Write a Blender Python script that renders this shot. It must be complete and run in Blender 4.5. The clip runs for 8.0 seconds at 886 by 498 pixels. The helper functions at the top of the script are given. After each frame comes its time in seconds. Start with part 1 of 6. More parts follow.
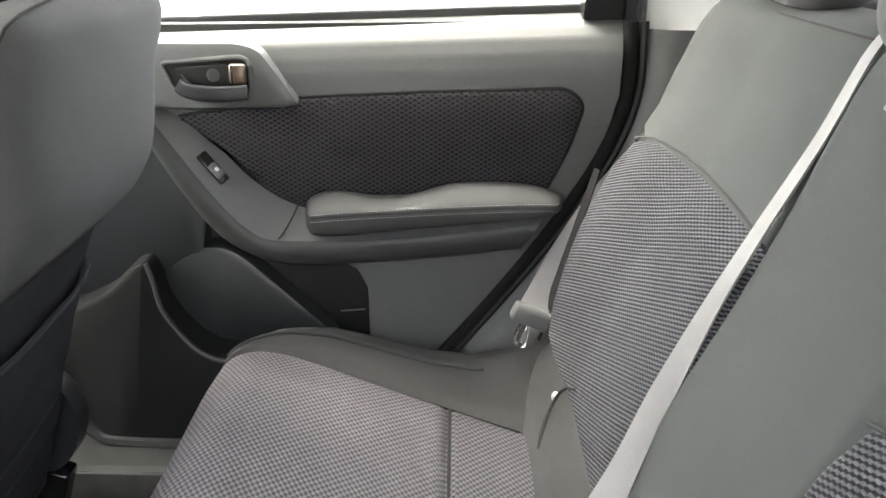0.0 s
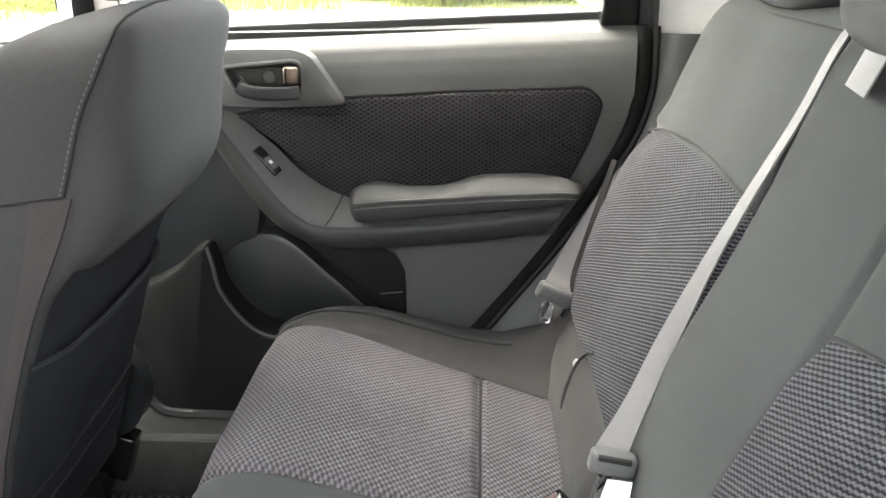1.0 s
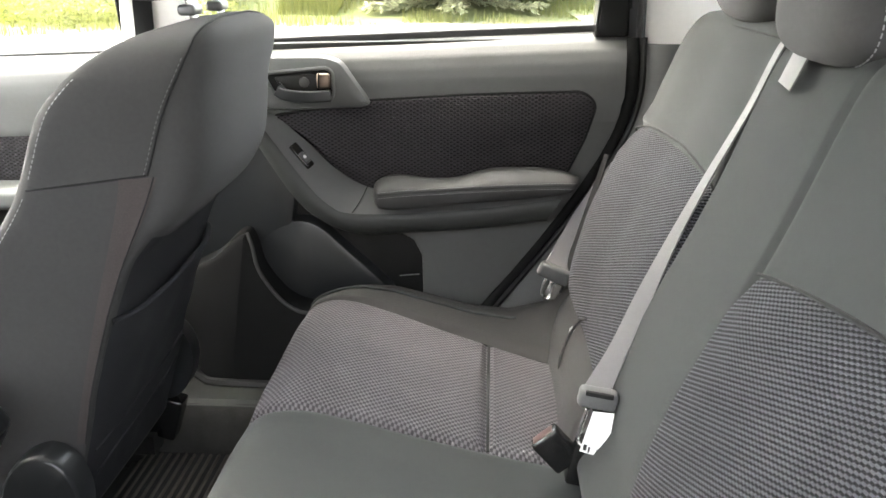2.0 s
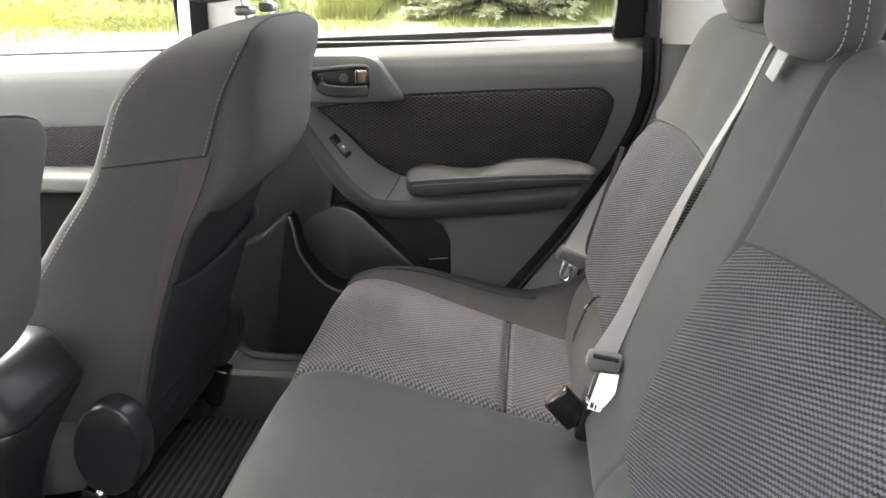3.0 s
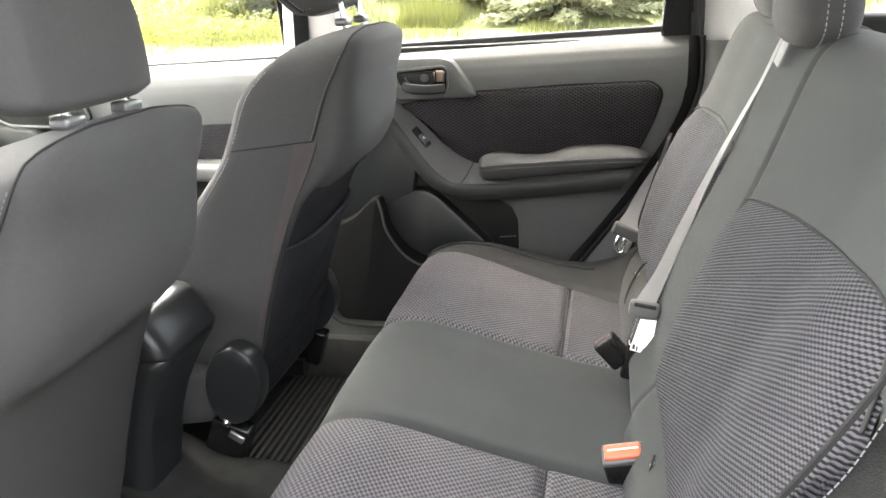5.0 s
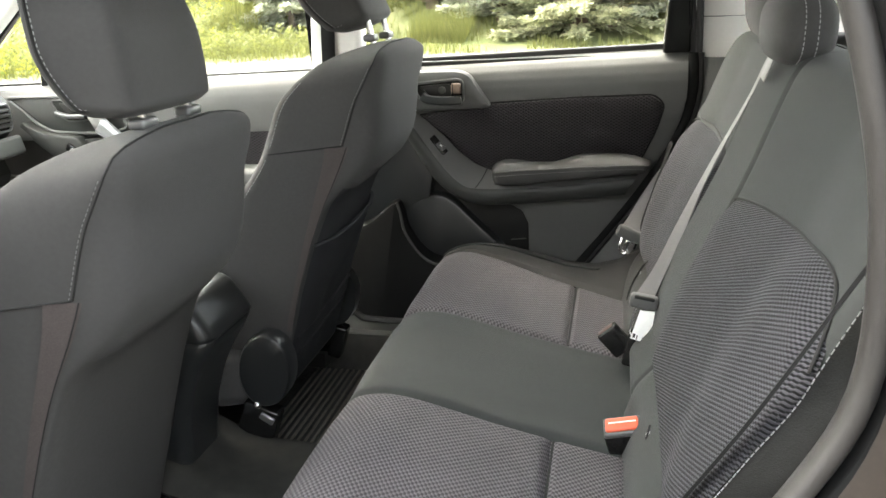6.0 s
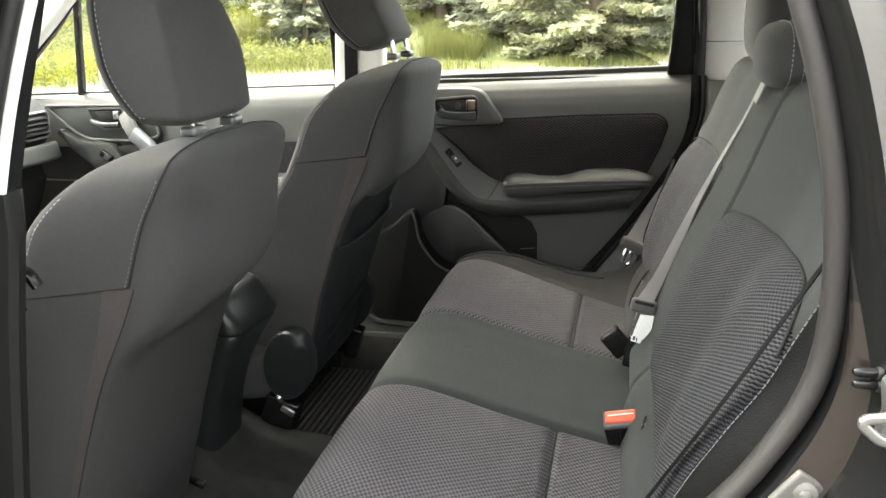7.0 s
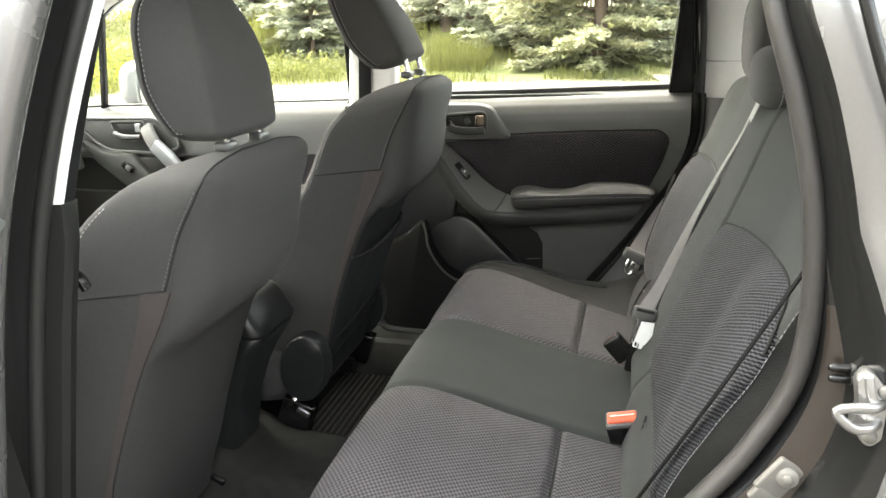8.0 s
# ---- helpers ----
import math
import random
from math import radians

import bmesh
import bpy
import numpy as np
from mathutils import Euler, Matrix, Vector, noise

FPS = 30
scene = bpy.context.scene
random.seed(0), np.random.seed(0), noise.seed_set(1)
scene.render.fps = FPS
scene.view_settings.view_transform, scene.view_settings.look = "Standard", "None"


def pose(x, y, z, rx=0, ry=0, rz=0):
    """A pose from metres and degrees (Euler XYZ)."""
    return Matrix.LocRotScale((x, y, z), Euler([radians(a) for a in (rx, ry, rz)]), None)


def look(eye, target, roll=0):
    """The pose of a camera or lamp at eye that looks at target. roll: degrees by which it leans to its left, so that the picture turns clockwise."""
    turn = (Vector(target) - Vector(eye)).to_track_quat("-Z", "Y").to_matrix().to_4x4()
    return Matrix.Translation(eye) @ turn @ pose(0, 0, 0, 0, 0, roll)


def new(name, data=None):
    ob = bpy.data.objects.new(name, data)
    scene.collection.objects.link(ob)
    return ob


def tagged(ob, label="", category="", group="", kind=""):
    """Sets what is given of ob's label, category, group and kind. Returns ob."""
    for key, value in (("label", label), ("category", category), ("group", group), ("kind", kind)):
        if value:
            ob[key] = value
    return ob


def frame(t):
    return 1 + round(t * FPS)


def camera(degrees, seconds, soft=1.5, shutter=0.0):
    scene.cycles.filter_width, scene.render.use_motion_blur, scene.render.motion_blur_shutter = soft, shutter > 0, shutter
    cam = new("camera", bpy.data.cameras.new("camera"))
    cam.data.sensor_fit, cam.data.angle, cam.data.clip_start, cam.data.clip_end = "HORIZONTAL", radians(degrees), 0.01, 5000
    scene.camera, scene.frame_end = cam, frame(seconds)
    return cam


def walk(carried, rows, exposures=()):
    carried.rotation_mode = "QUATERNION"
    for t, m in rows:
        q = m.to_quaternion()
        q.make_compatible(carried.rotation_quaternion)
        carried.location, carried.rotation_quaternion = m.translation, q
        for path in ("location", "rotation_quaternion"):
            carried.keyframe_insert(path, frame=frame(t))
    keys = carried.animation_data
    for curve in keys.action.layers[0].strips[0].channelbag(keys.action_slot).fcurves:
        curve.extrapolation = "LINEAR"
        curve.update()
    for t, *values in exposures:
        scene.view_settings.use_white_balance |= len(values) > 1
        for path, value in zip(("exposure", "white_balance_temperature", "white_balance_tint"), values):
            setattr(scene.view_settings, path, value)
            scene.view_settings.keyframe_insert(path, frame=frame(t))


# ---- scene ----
cam = camera(56.7, 8.0)
# x runs to the back of the car, y to its right side, z up from the ground
PATH = [
    (0, (0.079, -0.486, 1.225), (0.061, 1.373, 0.488), 0.7),
    (0.5, (0.077, -0.535, 1.22), (0.036, 1.328, 0.495), 0.5),
    (1, (0.074, -0.622, 1.217), (-0.01, 1.252, 0.525), -0.0),
    (1.5, (0.073, -0.723, 1.224), (-0.027, 1.157, 0.549), -0.2),
    (2.8, (0.094, -0.916, 1.228), (-0.066, 0.971, 0.585), 0.1),
    (3, (0.099, -0.938, 1.228), (-0.091, 0.945, 0.58), -0.1),
    (3.5, (0.117, -1.001, 1.235), (-0.166, 0.864, 0.571), -1.3),
    (4, (0.138, -1.063, 1.237), (-0.202, 0.795, 0.578), -1.7),
    (4.5, (0.157, -1.119, 1.237), (-0.201, 0.741, 0.593), -1.8),
    (5, (0.152, -1.176, 1.239), (-0.233, 0.684, 0.61), -2.2),
    (6.5, (0.169, -1.377, 1.256), (-0.247, 0.492, 0.679), -1.4),
    (7, (0.173, -1.426, 1.263), (-0.252, 0.446, 0.703), -0.8),
    (7.5, (0.173, -1.47, 1.273), (-0.256, 0.406, 0.727), -0.5),
    (8, (0.176, -1.508, 1.282), (-0.259, 0.37, 0.748), -0.5),
]
EXPOSURES = [(0.0, 5.0, 7000, 8), (1.5, 4.78, 7050, 8), (3.0, 4.58, 7150, 9), (5.2, 4.80, 7200, 9), (6.4, 3.98, 7350, 4), (8.0, 4.14, 7450, 4)]
walk(cam, [(t, look(eye, target, roll)) for t, eye, target, roll in PATH], EXPOSURES)

# ---- world and sun ----
SUN_HEIGHT, SUN_TURN = radians(52), radians(292)
world = bpy.data.worlds.new("sky")
scene.world = world
world.use_nodes = True
wn = world.node_tree
sky = wn.nodes.new("ShaderNodeTexSky")
sky.sky_type = "NISHITA"
sky.sun_disc = False
sky.sun_elevation, sky.sun_rotation = SUN_HEIGHT, SUN_TURN
sky.dust_density = 3.0
wn.nodes["Background"].inputs["Strength"].default_value = 0.15
haze = wn.nodes.new("ShaderNodeHueSaturation")
haze.inputs["Saturation"].default_value = 0.4
wn.links.new(sky.outputs["Color"], haze.inputs["Color"])
wn.links.new(haze.outputs["Color"], wn.nodes["Background"].inputs["Color"])
sun_data = bpy.data.lights.new("sun", "SUN")
sun_data.energy, sun_data.angle, sun_data.color = 0.5, radians(80.0), (1.0, 0.98, 0.95)
sun = new("sun", sun_data)
# the way to the sun, for Nishita's rotation measured from +y towards +x
to_sun = Vector((math.sin(SUN_TURN) * math.cos(SUN_HEIGHT), math.cos(SUN_TURN) * math.cos(SUN_HEIGHT), math.sin(SUN_HEIGHT)))
sun.matrix_world = Matrix.Translation((0, 0, 20)) @ to_sun.to_track_quat("Z", "Y").to_matrix().to_4x4()


# ---- materials ----
def base_material(name, rough=0.6, metal=0.0):
    m = bpy.data.materials.new(name)
    m.use_nodes = True
    b = m.node_tree.nodes["Principled BSDF"]
    b.inputs["Roughness"].default_value = rough
    b.inputs["Metallic"].default_value = metal
    return m, m.node_tree, b


def plain(name, col, rough=0.6, metal=0.0, vary=0.12, scale=30.0, bump=0.0, bump_scale=400.0, coat=0.0, sheen=0.0, spec=0.5):
    """A surface whose colour and gloss wander a little at two scales, with a fine grain."""
    m, nt, b = base_material(name, rough, metal)
    tc = nt.nodes.new("ShaderNodeTexCoord")
    big, small = nt.nodes.new("ShaderNodeTexNoise"), nt.nodes.new("ShaderNodeTexNoise")
    big.inputs["Scale"].default_value, small.inputs["Scale"].default_value = scale * 0.25, scale * 8
    big.inputs["Detail"].default_value = 4
    for n in (big, small):
        nt.links.new(tc.outputs["Object"], n.inputs["Vector"])
    add = nt.nodes.new("ShaderNodeMath")
    add.operation = "ADD"
    nt.links.new(big.outputs["Fac"], add.inputs[0])
    nt.links.new(small.outputs["Fac"], add.inputs[1])
    ramp = nt.nodes.new("ShaderNodeMapRange")
    ramp.inputs["From Min"].default_value, ramp.inputs["From Max"].default_value = 0.6, 1.4
    ramp.inputs["To Min"].default_value, ramp.inputs["To Max"].default_value = 1 - vary, 1 + vary
    nt.links.new(add.outputs[0], ramp.inputs["Value"])
    mix = nt.nodes.new("ShaderNodeVectorMath")
    mix.operation = "SCALE"
    mix.inputs[0].default_value = col
    nt.links.new(ramp.outputs[0], mix.inputs["Scale"])
    nt.links.new(mix.outputs[0], b.inputs["Base Color"])
    rr = nt.nodes.new("ShaderNodeMapRange")
    rr.inputs["To Min"].default_value, rr.inputs["To Max"].default_value = max(rough - 0.08, 0.02), min(rough + 0.08, 1)
    nt.links.new(big.outputs["Fac"], rr.inputs["Value"])
    nt.links.new(rr.outputs[0], b.inputs["Roughness"])
    if bump:
        grain = nt.nodes.new("ShaderNodeTexNoise")
        grain.inputs["Scale"].default_value = bump_scale
        grain.inputs["Detail"].default_value = 3
        nt.links.new(tc.outputs["Object"], grain.inputs["Vector"])
        bp = nt.nodes.new("ShaderNodeBump")
        bp.inputs["Strength"].default_value, bp.inputs["Distance"].default_value = bump, 0.001
        nt.links.new(grain.outputs["Fac"], bp.inputs["Height"])
        nt.links.new(bp.outputs[0], b.inputs["Normal"])
    b.inputs["Coat Weight"].default_value = coat
    b.inputs["Coat Roughness"].default_value = 0.03
    b.inputs["Sheen Weight"].default_value = sheen
    b.inputs["Specular IOR Level"].default_value = spec
    return m


def woven(name, field, spot, wide, high, deep=1.0, raised=False, low=0.0, lean=0.3, soft=0.9, bias=0.0, rough=0.9, sheen=0.04):
    """Cloth with staggered spots on UVs in metres: pits, or raised dots; wide and high are the spacing, bias draws them into slanting rows."""
    m, nt, b = base_material(name, rough)
    uv = nt.nodes.new("ShaderNodeUVMap")
    warp = nt.nodes.new("ShaderNodeTexNoise")
    warp.inputs["Scale"].default_value = 160
    nt.links.new(uv.outputs[0], warp.inputs["Vector"])
    shift = nt.nodes.new("ShaderNodeVectorMath")
    shift.operation = "MULTIPLY_ADD"
    shift.inputs[1].default_value = (0.16 * wide, 0.16 * high, 0)
    nt.links.new(warp.outputs["Color"], shift.inputs[0])
    nt.links.new(uv.outputs[0], shift.inputs[2])
    sep = nt.nodes.new("ShaderNodeSeparateXYZ")
    nt.links.new(shift.outputs[0], sep.inputs[0])

    def math_node(op, a, c=None):
        n = nt.nodes.new("ShaderNodeMath")
        n.operation = op
        for k, v in enumerate((a, c)):
            if v is None:
                continue
            if isinstance(v, (int, float)):
                n.inputs[k].default_value = v
            else:
                nt.links.new(v, n.inputs[k])
        return n.outputs[0]

    slant = math_node("ADD", sep.outputs["X"], math_node("MULTIPLY", sep.outputs["Y"], lean))
    au = math_node("MULTIPLY", slant, 2 * math.pi / wide)
    av = math_node("MULTIPLY", sep.outputs["Y"], math.pi / high)
    f = math_node("ADD", math_node("MULTIPLY", math_node("COSINE", math_node("ADD", au, av)), 0.5 + bias),
                  math_node("MULTIPLY", math_node("COSINE", math_node("SUBTRACT", au, av)), 0.5 - bias))
    fac = nt.nodes.new("ShaderNodeMapRange")
    fac.interpolation_type = "SMOOTHSTEP"
    fac.inputs["From Min"].default_value, fac.inputs["From Max"].default_value = low, low + soft
    nt.links.new(f, fac.inputs["Value"])
    mix = nt.nodes.new("ShaderNodeMix")
    mix.data_type = "RGBA"
    mix.inputs["A"].default_value, mix.inputs["B"].default_value = (*field, 1), (*spot, 1)
    nt.links.new(fac.outputs[0], mix.inputs["Factor"])
    big, thread = nt.nodes.new("ShaderNodeTexNoise"), nt.nodes.new("ShaderNodeTexNoise")
    big.inputs["Scale"].default_value, thread.inputs["Scale"].default_value = 14, 1400
    nt.links.new(uv.outputs[0], big.inputs["Vector"])
    nt.links.new(uv.outputs[0], thread.inputs["Vector"])
    tone = math_node("ADD", math_node("MULTIPLY", big.outputs["Fac"], 0.3), math_node("MULTIPLY", thread.outputs["Fac"], 0.5))
    tone = math_node("ADD", tone, 0.6)
    scl = nt.nodes.new("ShaderNodeVectorMath")
    scl.operation = "SCALE"
    nt.links.new(mix.outputs["Result"], scl.inputs[0])
    nt.links.new(tone, scl.inputs["Scale"])
    nt.links.new(scl.outputs[0], b.inputs["Base Color"])
    hi = math_node("MULTIPLY", fac.outputs[0], 1.0 if raised else -1.0)
    hi = math_node("ADD", hi, math_node("MULTIPLY", thread.outputs["Fac"], 0.25))
    bp = nt.nodes.new("ShaderNodeBump")
    bp.inputs["Strength"].default_value, bp.inputs["Distance"].default_value = 0.9, 0.0013 * deep
    nt.links.new(hi, bp.inputs["Height"])
    nt.links.new(bp.outputs[0], b.inputs["Normal"])
    b.inputs["Sheen Weight"].default_value = sheen
    b.inputs["Specular IOR Level"].default_value = 0.25
    return m


def glassy(name, col=(0.93, 0.97, 0.95)):
    m, nt, b = base_material(name, 0.0)
    b.inputs["Base Color"].default_value = (*col, 1)
    b.inputs["Transmission Weight"].default_value = 1.0
    b.inputs["IOR"].default_value = 1.45
    return m


CLOTH = plain("charcoal_seat_cloth", (0.034, 0.0365, 0.0355), 0.9, vary=0.08, scale=20, bump=0.35, bump_scale=1500, sheen=0.05, spec=0.2)
CLOTH_BACK = plain("seat_back_cloth", (0.054, 0.053, 0.0525), 0.9, vary=0.08, scale=20, bump=0.35, bump_scale=1500, sheen=0.05, spec=0.2)
POCKET = plain("seat_pocket_cloth", (0.022, 0.023, 0.026), 0.9, vary=0.08, scale=20, bump=0.25, bump_scale=1500, spec=0.25)
BACKING = plain("dark_seat_backing", (0.060, 0.059, 0.058), 0.9, vary=0.1, scale=20, bump=0.3, bump_scale=1500, spec=0.2)
GUSSET = plain("brown_elastic_gusset", (0.056, 0.046, 0.0445), 0.9, vary=0.2, scale=60, bump=0.3, bump_scale=900)
WEAVE_CUSHION = woven("cushion_weave", (0.044, 0.040, 0.044), (0.124, 0.114, 0.122), 0.0105, 0.0042, 1.1, True, -0.45, soft=1.0)
WEAVE_BACK = woven("seat_back_weave", (0.061, 0.060, 0.069), (0.0045, 0.0045, 0.006), 0.0116, 0.0024, 1.6, False, -0.48, lean=0.0, soft=0.85, bias=0.13)
WEAVE_DOOR = woven("door_cloth_weave", (0.036, 0.032, 0.036), (0.004, 0.0036, 0.004), 0.0124, 0.0036, 1.0, False, -0.15, lean=0.0)
CLOTH_SIDE = plain("brown_grey_bolster_cloth", (0.031, 0.0295, 0.0288), 0.85, vary=0.08, scale=20, bump=0.3, bump_scale=1200, sheen=0.05, spec=0.25)
SEAM = plain("dark_seam_and_shadow_line", (0.012, 0.012, 0.012), 0.9)
STITCH = plain("pale_stitch_thread", (0.24, 0.24, 0.24), 0.8)
STITCH_DULL = plain("grey_stitch_thread", (0.13, 0.13, 0.13), 0.8)
TRIM = plain("grey_grained_plastic", (0.100, 0.101, 0.098), 0.5, vary=0.05, scale=15, bump=0.2, bump_scale=700)
TRIM_DARK = plain("black_grained_plastic", (0.0125, 0.0125, 0.012), 0.5, vary=0.06, scale=15, bump=0.2, bump_scale=700, spec=0.3)
TRIM_MID = plain("charcoal_grained_plastic", (0.034, 0.0355, 0.0335), 0.5, vary=0.06, scale=15, bump=0.2, bump_scale=700, spec=0.4)
SATIN_BLACK = plain("satin_black_plastic", (0.020, 0.0215, 0.0225), 0.33, vary=0.06, scale=12, bump=0.06, bump_scale=700)
TRIM_SOFT = plain("satin_grey_trim", (0.10, 0.10, 0.099), 0.32, vary=0.05, scale=12, bump=0.08, bump_scale=700)
LEATHER = plain("stitched_black_vinyl", (0.037, 0.0365, 0.0355), 0.52, vary=0.08, scale=30, bump=0.25, bump_scale=500)
GLOSS_BLACK = plain("gloss_black_plastic", (0.009, 0.009, 0.009), 0.22, vary=0.05)
RUBBER = plain("black_rubber_seal", (0.016, 0.016, 0.016), 0.5, vary=0.1, scale=30, bump=0.1)
SEAL_CLOTH = plain("flocked_brown_grey_door_seal", (0.024, 0.022, 0.0212), 0.45, vary=0.15, scale=60, bump=0.3, bump_scale=1200)
IVORY = plain("light_grey_pillar_trim", (0.78, 0.765, 0.74), 0.6, vary=0.03, scale=15, bump=0.15, bump_scale=700)
HEADLINER = plain("headliner_felt", (0.45, 0.435, 0.41), 0.9, vary=0.03)
FLOOR_CARPET = plain("grey_floor_carpet", (0.036, 0.0355, 0.033), 0.95, vary=0.3, scale=120, bump=0.9, bump_scale=600, spec=0.1)
CARPET = plain("charcoal_carpet", (0.022, 0.0218, 0.021), 0.95, vary=0.3, scale=120, bump=0.9, bump_scale=600, spec=0.1)
MAT_RIB = plain("ribbed_floor_mat", (0.075, 0.067, 0.056), 0.8, vary=0.3, scale=120, bump=0.6, bump_scale=500)
MAT_BASE = plain("floor_mat_backing", (0.012, 0.0115, 0.011), 0.9, vary=0.25, scale=120, bump=0.6, bump_scale=500)
CHROME = plain("polished_chrome", (0.75, 0.75, 0.76), 0.16, 1.0, vary=0.04)
SILVER = plain("satin_silver_plastic", (0.32, 0.33, 0.34), 0.32, 0.8, vary=0.04)
SATIN_TRIM = plain("satin_silver_paint", (0.20, 0.205, 0.20), 0.38, 0.3, vary=0.05)
ZINC = plain("zinc_plated_steel", (0.42, 0.42, 0.42), 0.32, 0.9, vary=0.12, scale=60)
BRONZE = plain("brown_tinted_chrome", (0.20, 0.155, 0.125), 0.35, 1.0, vary=0.1)
PAINT = plain("black_metallic_car_paint", (0.19, 0.187, 0.185), 0.26, 0.6, vary=0.05, coat=1.0)
# dusty black jamb paint; the brown in its colour imitates a reflection
PAINT_JAMB = plain("dusty_jamb_paint_brown_reflection", (0.016, 0.0115, 0.009), 0.36, 0.0, vary=0.35, scale=25, coat=0.7)
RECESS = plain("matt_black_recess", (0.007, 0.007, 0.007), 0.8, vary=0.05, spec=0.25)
WEBBING = plain("grey_belt_webbing", (0.135, 0.128, 0.128), 0.6, vary=0.08, scale=60, bump=0.4, bump_scale=1200, sheen=0.15)
BELT_DARK = plain("dark_belt_webbing", (0.012, 0.012, 0.0125), 0.8, vary=0.08, scale=60, bump=0.4, bump_scale=1200, spec=0.12)
TONGUE = plain("grey_tongue_plastic", (0.095, 0.095, 0.093), 0.5)
STEEL_GREY = plain("grey_painted_steel", (0.12, 0.115, 0.105), 0.5, vary=0.15, scale=60)
GUIDE = plain("satin_grey_guide", (0.17, 0.17, 0.172), 0.38, 0.6, vary=0.05)
RED = plain("orange_red_button", (0.75, 0.12, 0.06), 0.4, vary=0.06)
PAPER = plain("white_paper_label", (0.8, 0.8, 0.78), 0.7, vary=0.03)
INK = plain("black_print", (0.03, 0.03, 0.03), 0.7)
GLASS = glassy("window_glass")
MIRROR = plain("mirror_silver", (0.9, 0.9, 0.9), 0.02, 1.0, vary=0.0)


# ---- mesh tools ----
def finish(bm, name, material, smooth=True, angle=38):
    bmesh.ops.recalc_face_normals(bm, faces=bm.faces)
    me = bpy.data.meshes.new(name)
    bm.to_mesh(me)
    bm.free()
    me.materials.append(material)
    if smooth:
        me.shade_smooth()
        me.set_sharp_from_angle(angle=radians(angle))
    return me


def thing(name, base, label, category, group="", kind=""):
    ob = new(name)
    ob.location = base
    ob.empty_display_size = 0.05
    return tagged(ob, label, category, group, kind)


def part(name, bm, material, parent=None, label="", smooth=True, angle=38):
    """Links a bmesh in world places as ONE mesh object under a thing or a part."""
    ob = new(name, finish(bm, name, material, smooth, angle))
    if parent:
        ob.parent = parent
        if parent.type == "EMPTY":
            ob.matrix_parent_inverse = Matrix.Translation(parent.location).inverted()
    if label:
        tagged(ob, label)
    return ob


def structure(name, bm, material, label, category, smooth=True, angle=38):
    return tagged(part(name, bm, material, None, "", smooth, angle), label, category, kind="structure")


def curve_through(points, n, closed=False):
    """n points on a smooth line through the points (Catmull-Rom)."""
    p = [Vector(q) for q in points]
    m = len(p)
    spans = m if closed else m - 1
    out = []
    for k in range(n):
        s = k / (n if closed else n - 1) * spans
        i = min(int(s), spans - 1)
        f = s - i
        if closed:
            a, b, c, d = (p[(i + j) % m] for j in (-1, 0, 1, 2))
        else:
            b, c = p[i], p[i + 1]
            a = p[i - 1] if i > 0 else b * 2 - c
            d = p[i + 2] if i + 2 < m else c * 2 - b
        out.append(0.5 * (2 * b + (c - a) * f + (2 * a - 5 * b + 4 * c - d) * f * f + (3 * b - a - 3 * c + d) * f ** 3))
    return out


def blend_at(table, s):
    """Linear look-up with smooth steps in a table of (s, value)."""
    if s <= table[0][0]:
        return table[0][1]
    for (a, va), (b, vb) in zip(table, table[1:]):
        if s <= b:
            f = (s - a) / (b - a)
            return va + (vb - va) * f
    return table[-1][1]


def smooth_at(table, s):
    """Look-up on a smooth line through a table of (s, value)."""
    if s <= table[0][0]:
        return table[0][1]
    if s >= table[-1][0]:
        return table[-1][1]
    slope = [(b[1] - a[1]) / (b[0] - a[0]) for a, b in zip(table, table[1:])]
    tang = [slope[0]] + [0.0 if p * q <= 0 else 2 * p * q / (p + q) for p, q in zip(slope, slope[1:])] + [slope[-1]]
    for i, ((a, va), (b, vb)) in enumerate(zip(table, table[1:])):
        if s <= b:
            h = b - a
            f = (s - a) / h
            return va * (1 + 2 * f) * (1 - f) ** 2 + tang[i] * h * f * (1 - f) ** 2 + vb * f * f * (3 - 2 * f) + tang[i + 1] * h * f * f * (f - 1)


def ease(a, b, s):
    f = min(max((s - a) / (b - a), 0), 1)
    return f * f * (3 - 2 * f)


def grid(fn, nu, nv, uv=None, bm=None):
    bm = bm or bmesh.new()
    layer = bm.loops.layers.uv.verify() if uv else None
    rows = [[bm.verts.new(fn(i / nu, j / nv)) for j in range(nv + 1)] for i in range(nu + 1)]
    for i in range(nu):
        for j in range(nv):
            f = bm.faces.new((rows[i][j], rows[i + 1][j], rows[i + 1][j + 1], rows[i][j + 1]))
            if uv:
                for loop, (a, b) in zip(f.loops, ((i, j), (i + 1, j), (i + 1, j + 1), (i, j + 1))):
                    loop[layer].uv = uv(a / nu, b / nv)
    return bm


def loft(loops, closed=True, caps=True, bm=None):
    bm = bm or bmesh.new()
    rings = [[bm.verts.new(p) for p in loop] for loop in loops]
    n = len(rings[0])
    for a, b in zip(rings, rings[1:]):
        for i in range(n if closed else n - 1):
            j = (i + 1) % n
            bm.faces.new((a[i], a[j], b[j], b[i]))
    if closed and caps:
        bm.faces.new(rings[0])
        bm.faces.new(rings[-1][::-1])
    return bm


